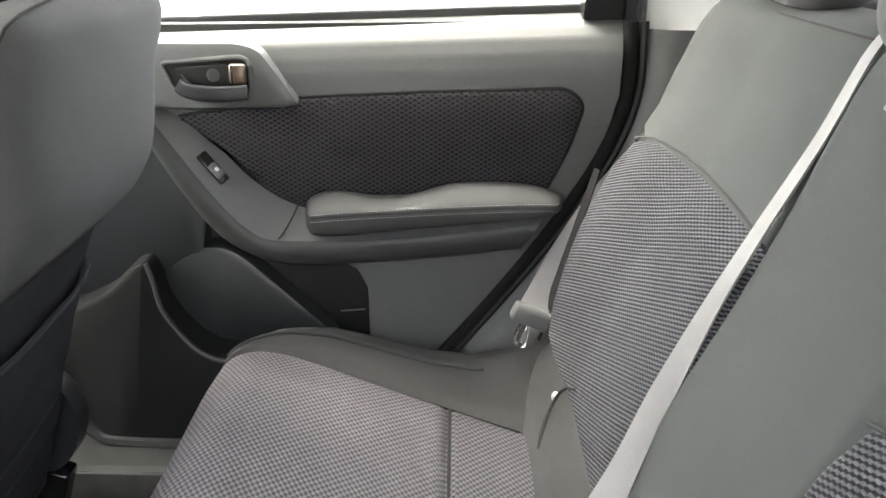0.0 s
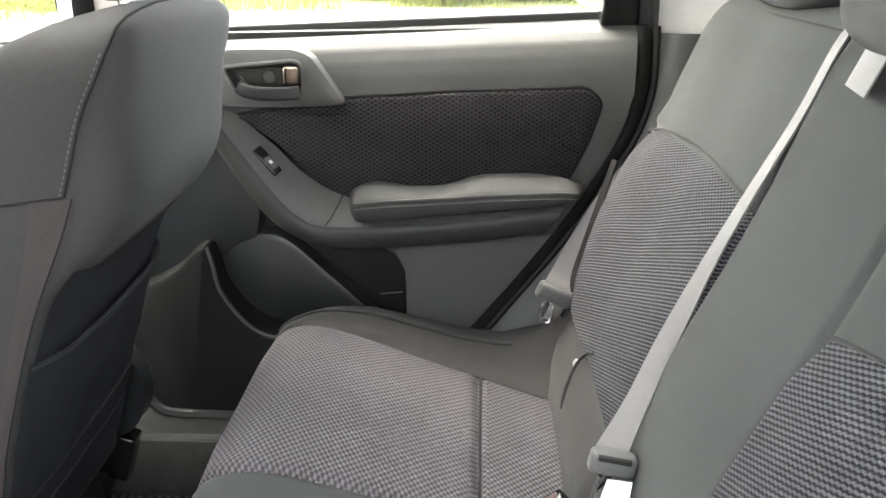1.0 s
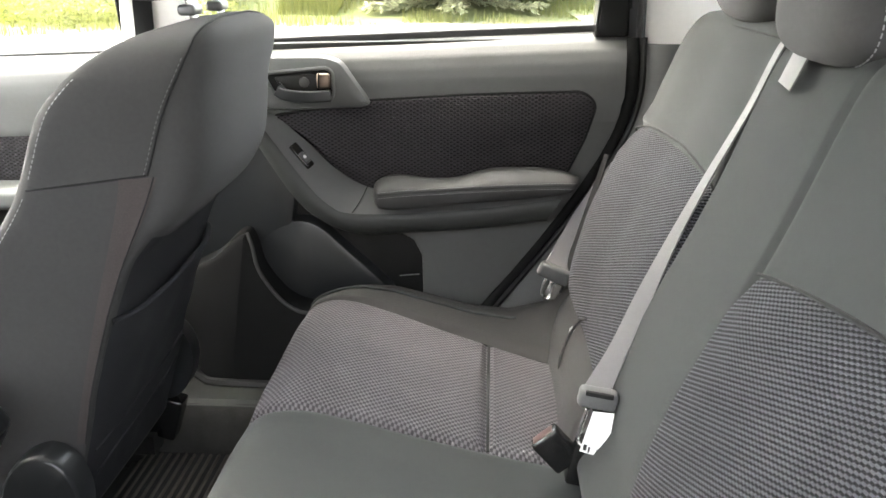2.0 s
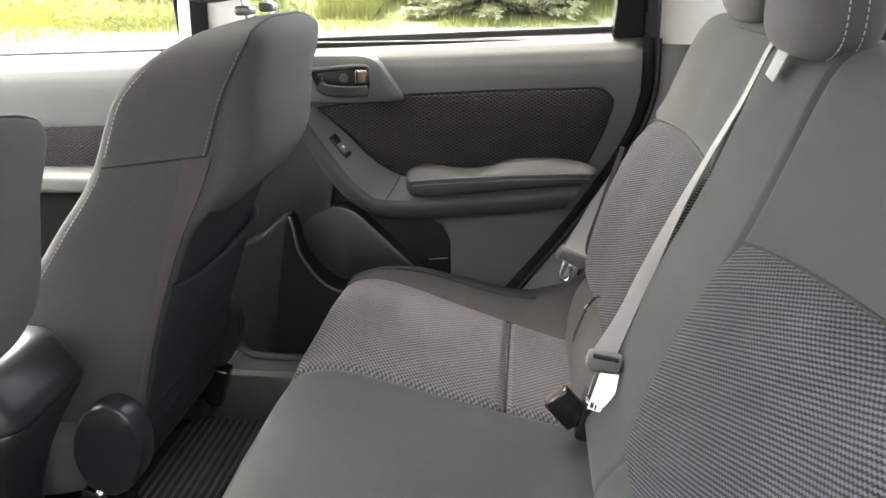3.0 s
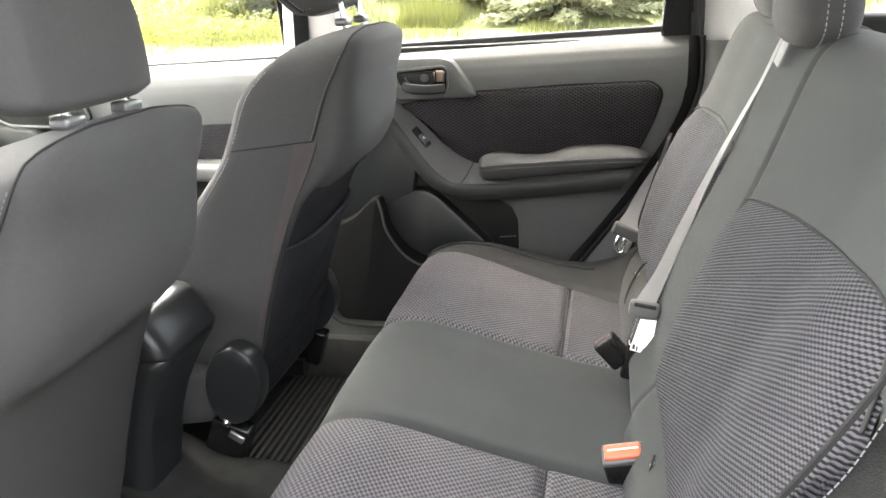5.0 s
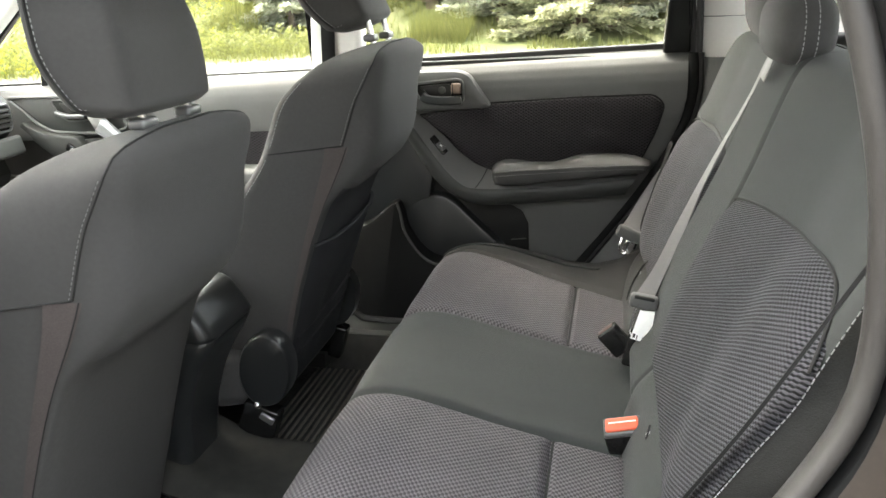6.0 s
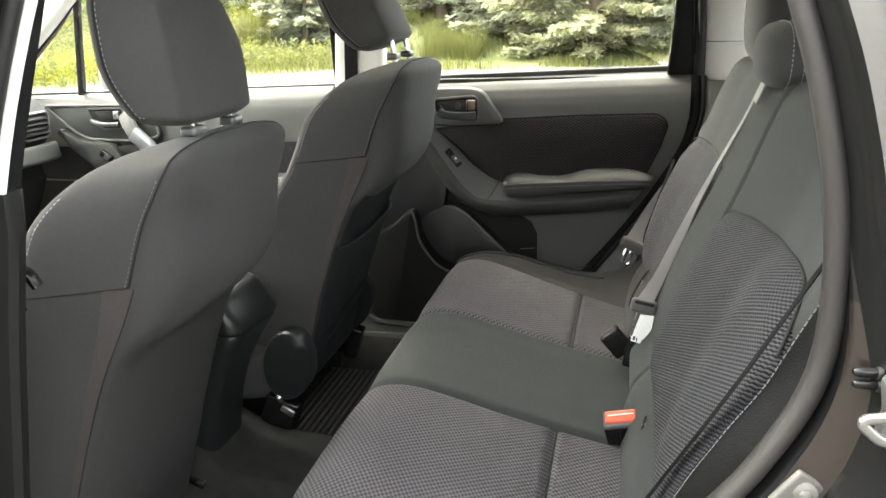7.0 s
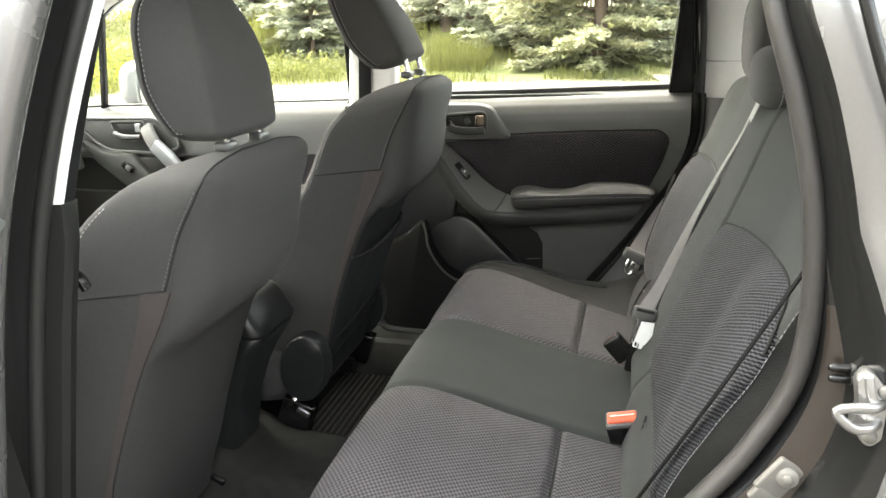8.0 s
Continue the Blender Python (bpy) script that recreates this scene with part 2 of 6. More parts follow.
def sweep(path, profile, up=(0, 0, 1), closed=True, bm=None, loop=False):
    """Carries a profile of (side, up) along a path of points."""
    path = [Vector(p) for p in path]
    loops = []
    m = len(path)
    for i, p in enumerate(path):
        a = path[(i - 1) % m] if loop or i else p
        b = path[(i + 1) % m] if loop or i < m - 1 else p
        d = (b - a).normalized()
        side = d.cross(Vector(up))
        side = side.normalized() if side.length > 1e-6 else Vector((1, 0, 0))
        top = side.cross(d)
        loops.append([p + side * u + top * v for u, v in profile])
    if loop:
        loops.append(loops[0])
    return loft(loops, closed, closed and not loop, bm)


def ring(r, n=10, r2=None):
    r2 = r2 or r
    return [(r * math.cos(2 * math.pi * k / n), r2 * math.sin(2 * math.pi * k / n)) for k in range(n)]


def tube(path, r, n=8, up=(0, 0, 1), bm=None, loop=False):
    return sweep(path, ring(r, n), up, True, bm, loop)


def rounded(hx, hy, r, n=4):
    """A rounded rectangle as a profile."""
    out = []
    for cx, cy, a0 in ((hx - r, hy - r, 0), (-hx + r, hy - r, 90), (-hx + r, -hy + r, 180), (hx - r, -hy + r, 270)):
        for k in range(n + 1):
            a = radians(a0 + 90 * k / n)
            out.append((cx + r * math.cos(a), cy + r * math.sin(a)))
    return out


def block(center, half, r=0.004, turn=None, bm=None, seg=3):
    """A box with rounded edges."""
    own = bmesh.new()
    bmesh.ops.create_cube(own, size=2)
    for v in own.verts:
        v.co = Vector((v.co.x * half[0], v.co.y * half[1], v.co.z * half[2]))
    bmesh.ops.bevel(own, geom=list(own.edges), offset=min(r, min(half) * 0.95), segments=seg, affect="EDGES", profile=0.5)
    own.transform(Matrix.Translation(center) @ (turn or Matrix.Identity(4)))
    if bm is None:
        return own
    join(bm, own)
    return bm


def join(bm, other):
    me = bpy.data.meshes.new("joined")
    other.to_mesh(me)
    other.free()
    bm.from_mesh(me)
    bpy.data.meshes.remove(me)
    return bm


def knob(center, axis, r, length, bm=None, n=16, dome=0.0):
    """A short round piece from center along axis, with a rounded end."""
    axis = Vector(axis).normalized()
    q = axis.to_track_quat("Z", "Y").to_matrix()
    steps = [(r, 0), (r, length * 0.75), (r * 0.9, length * 0.95), (r * 0.6, length + dome * 0.7), (r * 0.05, length + dome)]
    loops = [[Vector(center) + q @ Vector((a * math.cos(2 * math.pi * k / n), a * math.sin(2 * math.pi * k / n), h)) for k in range(n)] for a, h in steps]
    return loft(loops, True, True, bm)


def offset_outline(pts, d):
    """Moves a closed 2D outline inwards by d."""
    n = len(pts)
    area = sum(pts[i][0] * pts[(i + 1) % n][1] - pts[(i + 1) % n][0] * pts[i][1] for i in range(n))
    s = 1 if area > 0 else -1
    out = []
    for i in range(n):
        a, b, c = Vector(pts[i - 1]), Vector(pts[i]), Vector(pts[(i + 1) % n])
        e1, e2 = (b - a).normalized(), (c - b).normalized()
        n1, n2 = Vector((-e1.y, e1.x)) * s, Vector((-e2.y, e2.x)) * s
        k = max(1 + n1.dot(n2), 0.35)
        out.append(b + (n1 + n2) * d / k)
    return out


def soften(pts, r=0.012, n=4):
    """Rounds the corners of a closed 2D outline."""
    out = []
    m = len(pts)
    for i in range(m):
        a, b, c = Vector(pts[i - 1]), Vector(pts[i]), Vector(pts[(i + 1) % m])
        ra = min(r, (a - b).length * 0.45)
        rc = min(r, (c - b).length * 0.45)
        p, q = b + (a - b).normalized() * ra, b + (c - b).normalized() * rc
        for k in range(n + 1):
            f = k / n
            out.append(p * (1 - f) ** 2 + b * 2 * f * (1 - f) + q * f * f)
    return out


def slab(outline, y_face, y_back, bevel=0.004, lift=None, uv=False, bm=None):
    """A panel on the xz plane: an outline of (x, z), a rounded rim, its face at y_face. lift(x, z) moves the face along y."""
    bm = bm or bmesh.new()
    s = 1 if y_back > y_face else -1
    lift = lift or (lambda x, z: 0.0)
    levels = [(0, y_back), (0, y_face + s * bevel), (bevel * 0.3, y_face + s * bevel * 0.3), (bevel, y_face)]
    rings = []
    for d, y in levels:
        o = offset_outline(outline, d) if d else [Vector(p) for p in outline]
        rings.append([bm.verts.new((p.x, y + (lift(p.x, p.y) if y != y_back else 0), p.y)) for p in o])
    n = len(outline)
    for a, b in zip(rings, rings[1:]):
        for i in range(n):
            bm.faces.new((a[i], a[(i + 1) % n], b[(i + 1) % n], b[i]))
    bm.faces.new(rings[0])
    cap = bm.faces.new(rings[-1])
    if uv:
        layer = bm.loops.layers.uv.verify()
        for f in bm.faces:
            for loop in f.loops:
                loop[layer].uv = (loop.vert.co.x, loop.vert.co.z)
    bmesh.ops.triangulate(bm, faces=[cap])
    return bm


def stitches(path, length=0.0040, gap=0.0030, r=0.0006, bm=None):
    """A row of small thread stitches along a path."""
    bm = bm or bmesh.new()
    path = [Vector(p) for p in path]
    left, on, start = length, True, path[0]
    for a, b in zip(path, path[1:]):
        d = b - a
        total = d.length
        if total < 1e-9:
            continue
        d = d / total
        done = 0.0
        while total - done > left:
            done += left
            p = a + d * done
            if on:
                tube([start, start.lerp(p, 0.5), p], r, 5, (0.3, 0.2, 1), bm)
            start, on = p, not on
            left = length if on else gap
        left -= total - done
    return bm


# ---- the car's shell ----
def extrude_x(profile, x0, x1, n=2, bm=None):
    """A closed (y, z) outline carried from x0 to x1."""
    return loft([[Vector((x0 + (x1 - x0) * k / n, y, z)) for y, z in profile] for k in range(n + 1)], True, True, bm)


# floor: carpet with the raised tunnel in its middle and the sill steps at its sides
def floor_height(x, y):
    hump = 0.075 * (1 - ease(0.10, 0.17, abs(y))) * (1 - 0.4 * ease(-0.5, -0.25, x))
    side = 0.10 * ease(0.575, 0.605, abs(y))
    front = 0.05 * ease(-0.55, -0.66, x) * (1 - ease(0.15, 0.2, abs(y)))
    return 0.295 + hump + side + front + 0.0012 * noise.noise(Vector((x * 25, y * 25, 0)))


structure("car_floor", grid(lambda u, v: Vector((-2.0 + 3.2 * u, -0.64 + 1.28 * v, floor_height(-2.0 + 3.2 * u, -0.64 + 1.28 * v))), 90, 120),
          FLOOR_CARPET, "charcoal carpet floor of a car with a raised tunnel", "car floor")
structure("underbody", block((-0.4, 0, 0.24), (1.75, 0.78, 0.03), 0.01), PAINT, "black underside panel of the car", "car body")

for side in (1, -1):
    # sill: grey scuff plate over the painted step
    prof = [(side * 0.60, 0.30), (side * 0.605, 0.392), (side * 0.615, 0.402), (side * 0.70, 0.405), (side * 0.715, 0.398), (side * 0.72, 0.30)]
    structure("door_sill", extrude_x(prof, -1.6, 0.25, 3), TRIM_MID, "dark grey plastic scuff plate along the door sill", "door sill")
    prof = [(side * 0.70, 0.22), (side * 0.71, 0.385), (side * 0.76, 0.38), (side * 0.80, 0.34), (side * 0.82, 0.27), (side * 0.80, 0.22)]
    structure("rocker_panel", extrude_x(prof, -1.75, 0.35, 3), PAINT, "black painted rocker panel under the doors", "car body")

# roof with its felt lining, rails over the doors
structure("headliner", grid(lambda u, v: Vector((-1.05 + 2.35 * u, -0.60 + 1.2 * v, 1.575 - 0.05 * (2 * v - 1) ** 4 - 0.03 * (2 * u - 1) ** 2)), 16, 16), HEADLINER, "light grey felt headliner", "headliner")
structure("roof_panel", grid(lambda u, v: Vector((-1.10 + 2.5 * u, -0.66 + 1.32 * v, 1.665 - 0.06 * (2 * v - 1) ** 4 - 0.04 * (2 * u - 1) ** 2)), 16, 16), PAINT, "black painted car roof", "car roof")
for side in (1, -1):
    structure("roof_rail", sweep([(-1.1, side * 0.62, 1.56), (-0.4, side * 0.62, 1.585), (0.4, side * 0.62, 1.58), (1.3, side * 0.60, 1.53)], rounded(0.055, 0.05, 0.02), closed=True), PAINT, "black roof rail over the doors", "car body")

# front: bulkhead, bonnet and windscreen; back: cargo floor, tailgate and rear window
structure("bulkhead", block((-2.02, 0, 0.62), (0.03, 0.78, 0.38), 0.01), TRIM_DARK, "black bulkhead ahead of the footwell", "bulkhead")
structure("bonnet", block((-2.5, 0, 0.95), (0.5, 0.78, 0.05), 0.03), PAINT, "black painted car bonnet", "bonnet")
structure("cargo_floor", block((0.95, 0, 0.58), (0.42, 0.62, 0.02), 0.01), CARPET, "charcoal carpet cargo floor", "cargo floor")
structure("tailgate", block((1.42, 0, 0.75), (0.04, 0.74, 0.38), 0.02), TRIM_DARK, "black tailgate lining", "tailgate")


def pane(name, corners, label, thick=0.004):
    a, b, c, d = (Vector(p) for p in corners)
    n = (b - a).cross(d - a).normalized() * thick
    ob = structure(name, loft([[a, b, c, d], [p + n for p in (a, b, c, d)]]), GLASS, label, "car window", smooth=False)
    ob.visible_shadow = False
    return ob


pane("windscreen", [(-1.98, -0.68, 1.02), (-1.98, 0.68, 1.02), (-1.12, 0.58, 1.56), (-1.12, -0.58, 1.56)], "clear glass windscreen")
pane("rear_window", [(1.46, -0.62, 1.12), (1.46, 0.62, 1.12), (1.33, 0.56, 1.52), (1.33, -0.56, 1.52)], "clear glass rear window")


def pillar(path, wide, deep, name, material, label):
    return structure(name, sweep(curve_through(path, 20), rounded(wide, deep, min(wide, deep) * 0.6), up=(0, 1, 0)), material, label, "car pillar")


# windscreen pillars, the right one lined in pale trim
for side in (1, -1):
    pillar([(-1.84, side * 0.74, 1.00), (-1.64, side * 0.725, 1.152), (-1.497, side * 0.71, 1.26), (-1.38, side * 0.70, 1.363), (-1.32, side * 0.692, 1.397), (-1.13, side * 0.66, 1.50), (-0.98, side * 0.63, 1.56)], 0.055, 0.028, "pillar_a", IVORY, "pale grey windscreen pillar trim")
    pillar([(-2.02, side * 0.79, 0.99), (-1.62, side * 0.76, 1.25), (-1.30, side * 0.72, 1.45), (-0.98, side * 0.67, 1.60)], 0.03, 0.03, "pillar_a_outer", PAINT, "black painted outer windscreen pillar")

# right centre pillar: pale lining with the front belt running down it
b_right = thing("pillar_b_right", (-0.54, 0.74, 0.40), "pale grey centre pillar lining with a dark belt", "car pillar", kind="structure")
bm = loft([[Vector((x0 + dx, y0 + dy, z)) for dx, dy in rounded(0.068, 0.028, 0.018)] for x0, y0, z in
           curve_through([(-0.56, 0.735, 0.40), (-0.55, 0.735, 0.8), (-0.54, 0.735, 1.06), (-0.52, 0.71, 1.3), (-0.49, 0.65, 1.57)], 14)])
part("lining", bm, IVORY, b_right)
bm = loft([[Vector((x0 + dx, y0 + dy, z)) for dx, dy in rounded(0.071, 0.031, 0.018)] for x0, y0, z in
           curve_through([(-0.56, 0.735, 0.38), (-0.555, 0.735, 0.6), (-0.55, 0.735, 0.8), (-0.545, 0.735, 0.98)], 8)])
part("lower_lining", bm, TRIM, b_right, "grey lower pillar lining")
bm = sweep(curve_through([(-0.565, 0.699, 0.75), (-0.555, 0.699, 1.06), (-0.54, 0.675, 1.3), (-0.52, 0.63, 1.5)], 12), rounded(0.018, 0.0012, 0.001, 2), up=(0, -1, 0.1))
part("belt_webbing", bm, BELT_DARK, b_right, "dark front belt webbing")

# right rear pillar: pale lining, its lower half flaring towards the seat
c_right = thing("pillar_c_right", (0.45, 0.74, 1.1), "pale grey rear pillar lining, two moulded pieces", "car pillar", kind="structure")


def c_upper(u, v):
    z = 1.18 + 0.40 * v
    x = 0.335 + 0.30 * u - 0.05 * v
    return Vector((x, 0.735 - 0.10 * v ** 1.6 - 0.02 * math.sin(math.pi * min(u * 2.2, 1)) , z))


def c_lower(u, v):
    z = 1.08 + 0.10 * v
    x = 0.338 + 0.32 * u
    return Vector((x, 0.733 - 0.02 * math.sin(math.pi * min(u * 2.2, 1)) - 0.10 * ease(0.12, 0.6, u) * (1 - v) ** 1.5, z))


part("upper_lining", grid(c_upper, 20, 12), IVORY, c_right)
part("lower_lining", grid(c_lower, 20, 10), IVORY, c_right)
part("joint", tube([c_upper(k / 12, 0) + Vector((0, -0.001, 0)) for k in range(13)], 0.0012, 6), TRIM, c_right)
DOOR_LINE = [(0.36, -0.10), (0.40, -0.06), (0.48, 0.0), (0.598, 0.086), (0.748, 0.198), (0.886, 0.285), (0.99, 0.322), (1.10, 0.322)]


def quarter_trim(u, v):
    z = 0.36 + 0.73 * v
    x0 = blend_at(DOOR_LINE, z) + 0.012
    return Vector((x0 + (0.85 - x0) * u, 0.728 - 0.03 * ease(0.0, 0.08, u) - 0.03 * ease(0.15, 0.5, u), z))


structure("quarter_trim", grid(quarter_trim, 24, 24), TRIM, "grey side trim beside the rear seat", "side trim")
# inner body panels that close the right side behind the lining
structure("side_panel_rear", block((0.46, 0.775, 0.72), (0.44, 0.012, 0.37), 0.006), RUBBER, "black inner body panel behind the rear door", "car body")
structure("side_panel_low", block((-0.55, 0.735, 0.37), (0.75, 0.012, 0.045), 0.006), RUBBER, "black inner body panel along the sill", "car body")
structure("pillar_c_outer", sweep([(0.36, 0.785, 1.05), (0.36, 0.77, 1.15), (0.335, 0.71, 1.38), (0.31, 0.66, 1.56)], rounded(0.045, 0.012, 0.006), up=(0, 1, 0)), RUBBER, "black door opening flange at the rear pillar", "car pillar")
structure("cargo_wall_right", block((1.0, 0.70, 0.84), (0.42, 0.03, 0.30), 0.02), TRIM_DARK, "dark cargo side lining", "side trim")
structure("cargo_wall_left", block((0.98, -0.70, 0.84), (0.42, 0.03, 0.30), 0.02), TRIM_DARK, "dark cargo side lining", "side trim")
structure("quarter_panel_right", block((0.95, 0.79, 0.72), (0.52, 0.03, 0.40), 0.02), PAINT, "black painted rear quarter panel", "car body")
pillar([(1.40, 0.66, 1.10), (1.36, 0.63, 1.3), (1.25, 0.58, 1.52)], 0.07, 0.03, "pillar_d_right", IVORY, "pale grey rearmost pillar lining")
pillar([(1.40, -0.66, 1.10), (1.36, -0.63, 1.3), (1.25, -0.58, 1.52)], 0.07, 0.03, "pillar_d_left", IVORY, "pale grey rearmost pillar lining")


# ---- the open left doorway ----
SEAL_C = [(0.255, -0.60, 1.56), (0.272, -0.665, 1.42), (0.292, -0.70, 1.30), (0.322, -0.715, 1.2), (0.344, -0.722, 1.088), (0.344, -0.724, 0.964), (0.304, -0.724, 0.868),
          (0.25, -0.724, 0.79), (0.17, -0.724, 0.67), (0.06, -0.724, 0.54), (-0.02, -0.724, 0.45), (-0.10, -0.724, 0.412)]
line_c = curve_through(SEAL_C, 60)
structure("door_seal", sweep(line_c, [(0.0100 * math.cos(a), 0.0150 * math.sin(a)) for a in [2 * math.pi * k / 14 for k in range(14)]], up=(0, 1, 0)), SEAL_CLOTH, "brown-grey flocked rubber seal round the open doorway", "door seal")


JAMB_WIDTH = [(0.8, 0.105), (0.9, 0.095), (1.01, 0.055), (1.1, 0.030), (1.3, 0.024), (1.5, 0.024)]


def jamb_row(d_out, dx):
    """A line beside the seal, d_out further out of the car and the share dx of the jamb's width further back."""
    rows = []
    for k, p in enumerate(line_c):
        t = (line_c[min(k + 1, 59)] - line_c[max(k - 1, 0)]).normalized()
        out = Vector((-t.z, 0, t.x))
        rows.append(p + out * dx * blend_at(JAMB_WIDTH, p.z) + Vector((0, -d_out * (1 - 0.45 * ease(1.0, 1.12, p.z)), 0)))
    return rows


jamb = thing("door_jamb", (0.3, -0.75, 0.42), "black and dusty painted door jamb of an open doorway, a brown reflection in its step's colour", "door jamb", kind="structure")
part("channel", loft([jamb_row(-0.014, 0.02), jamb_row(-0.012, 0.08), jamb_row(0.000, 0.13), jamb_row(0.008, 0.17), jamb_row(0.011, 0.21)], closed=False), GLOSS_BLACK, jamb, "black channel beside the seal")
# only the lower step has the brownish reflection put into its colour
step_rows = [jamb_row(0.011, 0.21), jamb_row(0.015, 0.30), jamb_row(0.018, 0.42), jamb_row(0.020, 0.54)]
step_rows = [[a.lerp(b, ease(21, 28, k)) for k, (a, b) in enumerate(zip(step_rows[0], r))] for r in step_rows]
part("step", loft([r[24:] for r in step_rows], closed=False), PAINT_JAMB, jamb, "dusty painted step with a brown reflection in its colour")
part("upper_step", loft([r[:25] for r in step_rows], closed=False), GLOSS_BLACK, jamb)
part("edge", loft([step_rows[3], jamb_row(0.030, 0.60), jamb_row(0.044, 0.72), jamb_row(0.055, 0.86), jamb_row(0.060, 1.0)], closed=False), GLOSS_BLACK, jamb)


def quarter(u, v):
    """Outer skin from the doorway's edge to the tail."""
    p = jamb_row(0.060, 1.0)[int(round(v * 44))]
    tail = Vector((1.45, -0.80 if p.z < 1.1 else -0.80 + (p.z - 1.1) * 0.42, p.z))
    q = p.lerp(tail, u ** 1.5)
    q.y -= 0.045 * math.sin(math.pi * min(u * 1.2, 1)) * (1 - 0.6 * ease(1.05, 1.2, p.z))
    return q


structure("quarter_panel_left", grid(lambda u, v: quarter(u, 0.5 + 0.5 * v), 24, 22), PAINT, "glossy black painted rear quarter panel", "car body")
structure("pillar_c_left", grid(lambda u, v: quarter(0.42 * u, 0.5 * v), 14, 22), PAINT, "glossy black painted rear pillar", "car pillar")

part("drip_channel", sweep(curve_through([(0.318, -0.772, 1.40), (0.345, -0.790, 1.30), (0.376, -0.800, 1.21), (0.43, -0.812, 1.08), (0.50, -0.822, 0.93)], 16), ring(0.0055, 10), up=(0, 1, 0)), GLOSS_BLACK, jamb, "black seam along the rear pillar")

striker = thing("door_striker", (0.40, -0.75, 0.87), "zinc-plated door striker loop screwed to the jamb", "door striker")
plate = soften([(0.380, 0.974), (0.3865, 0.984), (0.394, 0.982), (0.410, 0.962), (0.416, 0.945), (0.411, 0.923), (0.398, 0.911), (0.391, 0.914), (0.380, 0.931), (0.384, 0.950)], 0.004)
part("plate", slab([(p.x, p.y) for p in plate], -0.780, -0.764, 0.002), ZINC, striker)
loop_path = [(0.404, -0.779, 0.9545), (0.394, -0.790, 0.9545), (0.378, -0.793, 0.9545), (0.367, -0.793, 0.9525), (0.3635, -0.793, 0.9485), (0.368, -0.793, 0.9425), (0.379, -0.792, 0.9345), (0.392, -0.789, 0.934), (0.402, -0.779, 0.936)]
part("loop", sweep(curve_through(loop_path, 40), rounded(0.0045, 0.0036, 0.003, 3), up=(0, 1, 0)), ZINC, striker, "bright closed loop")
part("rib", sweep([(0.3885, -0.781, 0.979), (0.391, -0.784, 0.966), (0.395, -0.783, 0.956)], rounded(0.004, 0.003, 0.002, 3), up=(0, 1, 0)), ZINC, striker)
for x, z in ((0.396, 0.9225), (0.404, 0.966)):
    part("screw", knob((x, -0.779, z), (0, -1, 0), 0.0062, 0.004, dome=0.002), STEEL_GREY, striker)

bracket = thing("anchor_plate", (0.335, -0.735, 0.83), "small grey steel plate with a round bolt on the jamb", "bracket")
tilted = Matrix.Rotation(radians(36), 4, "Y") @ Matrix.Rotation(radians(12), 4, "Z")
part("plate", block((0.3335, -0.742, 0.850), (0.0165, 0.004, 0.021), 0.0035, tilted), STEEL_GREY, bracket)
part("foot", block((0.3195, -0.742, 0.830), (0.013, 0.004, 0.010), 0.003, tilted), STEEL_GREY, bracket)
part("bolt", knob((0.3395, -0.745, 0.8545), (-0.15, -1, 0.1), 0.0105, 0.005, dome=0.002), STEEL_GREY, bracket)
part("bolt_head", knob((0.3388, -0.750, 0.855), (-0.15, -1, 0.1), 0.0055, 0.004, dome=0.001, n=6), STEEL_GREY, bracket)
buffer = thing("rubber_buffer", (0.385, -0.74, 0.94), "pair of black rubber pins on the jamb", "buffer")
for x0, z in ((0.3885, 0.9735), (0.3895, 0.9630)):
    part("pin", knob((x0, -0.750, z), (-1, -0.12, 0.05), 0.0042, 0.026, n=12, dome=0.001), GLOSS_BLACK, buffer)
    part("collar", knob((x0 - 0.004, -0.7505, z), (-1, -0.12, 0.05), 0.0058, 0.004, n=12, dome=0.0005), RUBBER, buffer)

# left centre pillar
BP = [(-0.56, -0.724, 0.30), (-0.545, -0.724, 0.45), (-0.503, -0.724, 0.77), (-0.452, -0.724, 1.06), (-0.378, -0.702, 1.307), (-0.30, -0.62, 1.57)]
line_b = curve_through(BP, 30)
b_left = thing("pillar_b_left", (-0.54, -0.74, 0.30), "centre pillar with pale upper and black lower lining", "car pillar", kind="structure")


def pillar_face(z0, z1, points):
    loops = []
    for p in line_b:
        if z0 <= p.z <= z1:
            slim = 1 - ease(1.03, 1.085, p.z)
            loops.append([p + Vector((dx * (slim if dx > 0.004 else 1), dy, 0)) for dx, dy in points])
    return loft(loops)


part("upper_lining", pillar_face(1.05, 1.7, [(-0.010, -0.004), (-0.001, -0.001), (0.0, 0.003), (-0.010, 0.008), (-0.10, 0.010), (-0.10, -0.004)]), IVORY, b_left, "pale grey upper lining")
part("lower_lining", pillar_face(0.28, 1.10, [(-0.012, -0.006), (0.012, -0.002), (0.018, 0.006), (0.014, 0.022), (-0.004, 0.032), (-0.12, 0.034), (-0.12, -0.006)]), TRIM_DARK, b_left, "black lower lining")
part("core", pillar_face(0.28, 1.7, [(-0.02, -0.03), (-0.02, -0.005), (-0.11, -0.005), (-0.13, -0.07), (-0.05, -0.085), (-0.03, -0.06)]), GLOSS_BLACK, b_left)
part("seal", sweep([p + Vector((-0.0175, -0.010, 0)) for p in line_b], ring(0.010, 12, 0.010), up=(0, 1, 0)), RUBBER, b_left, "black rubber seal")
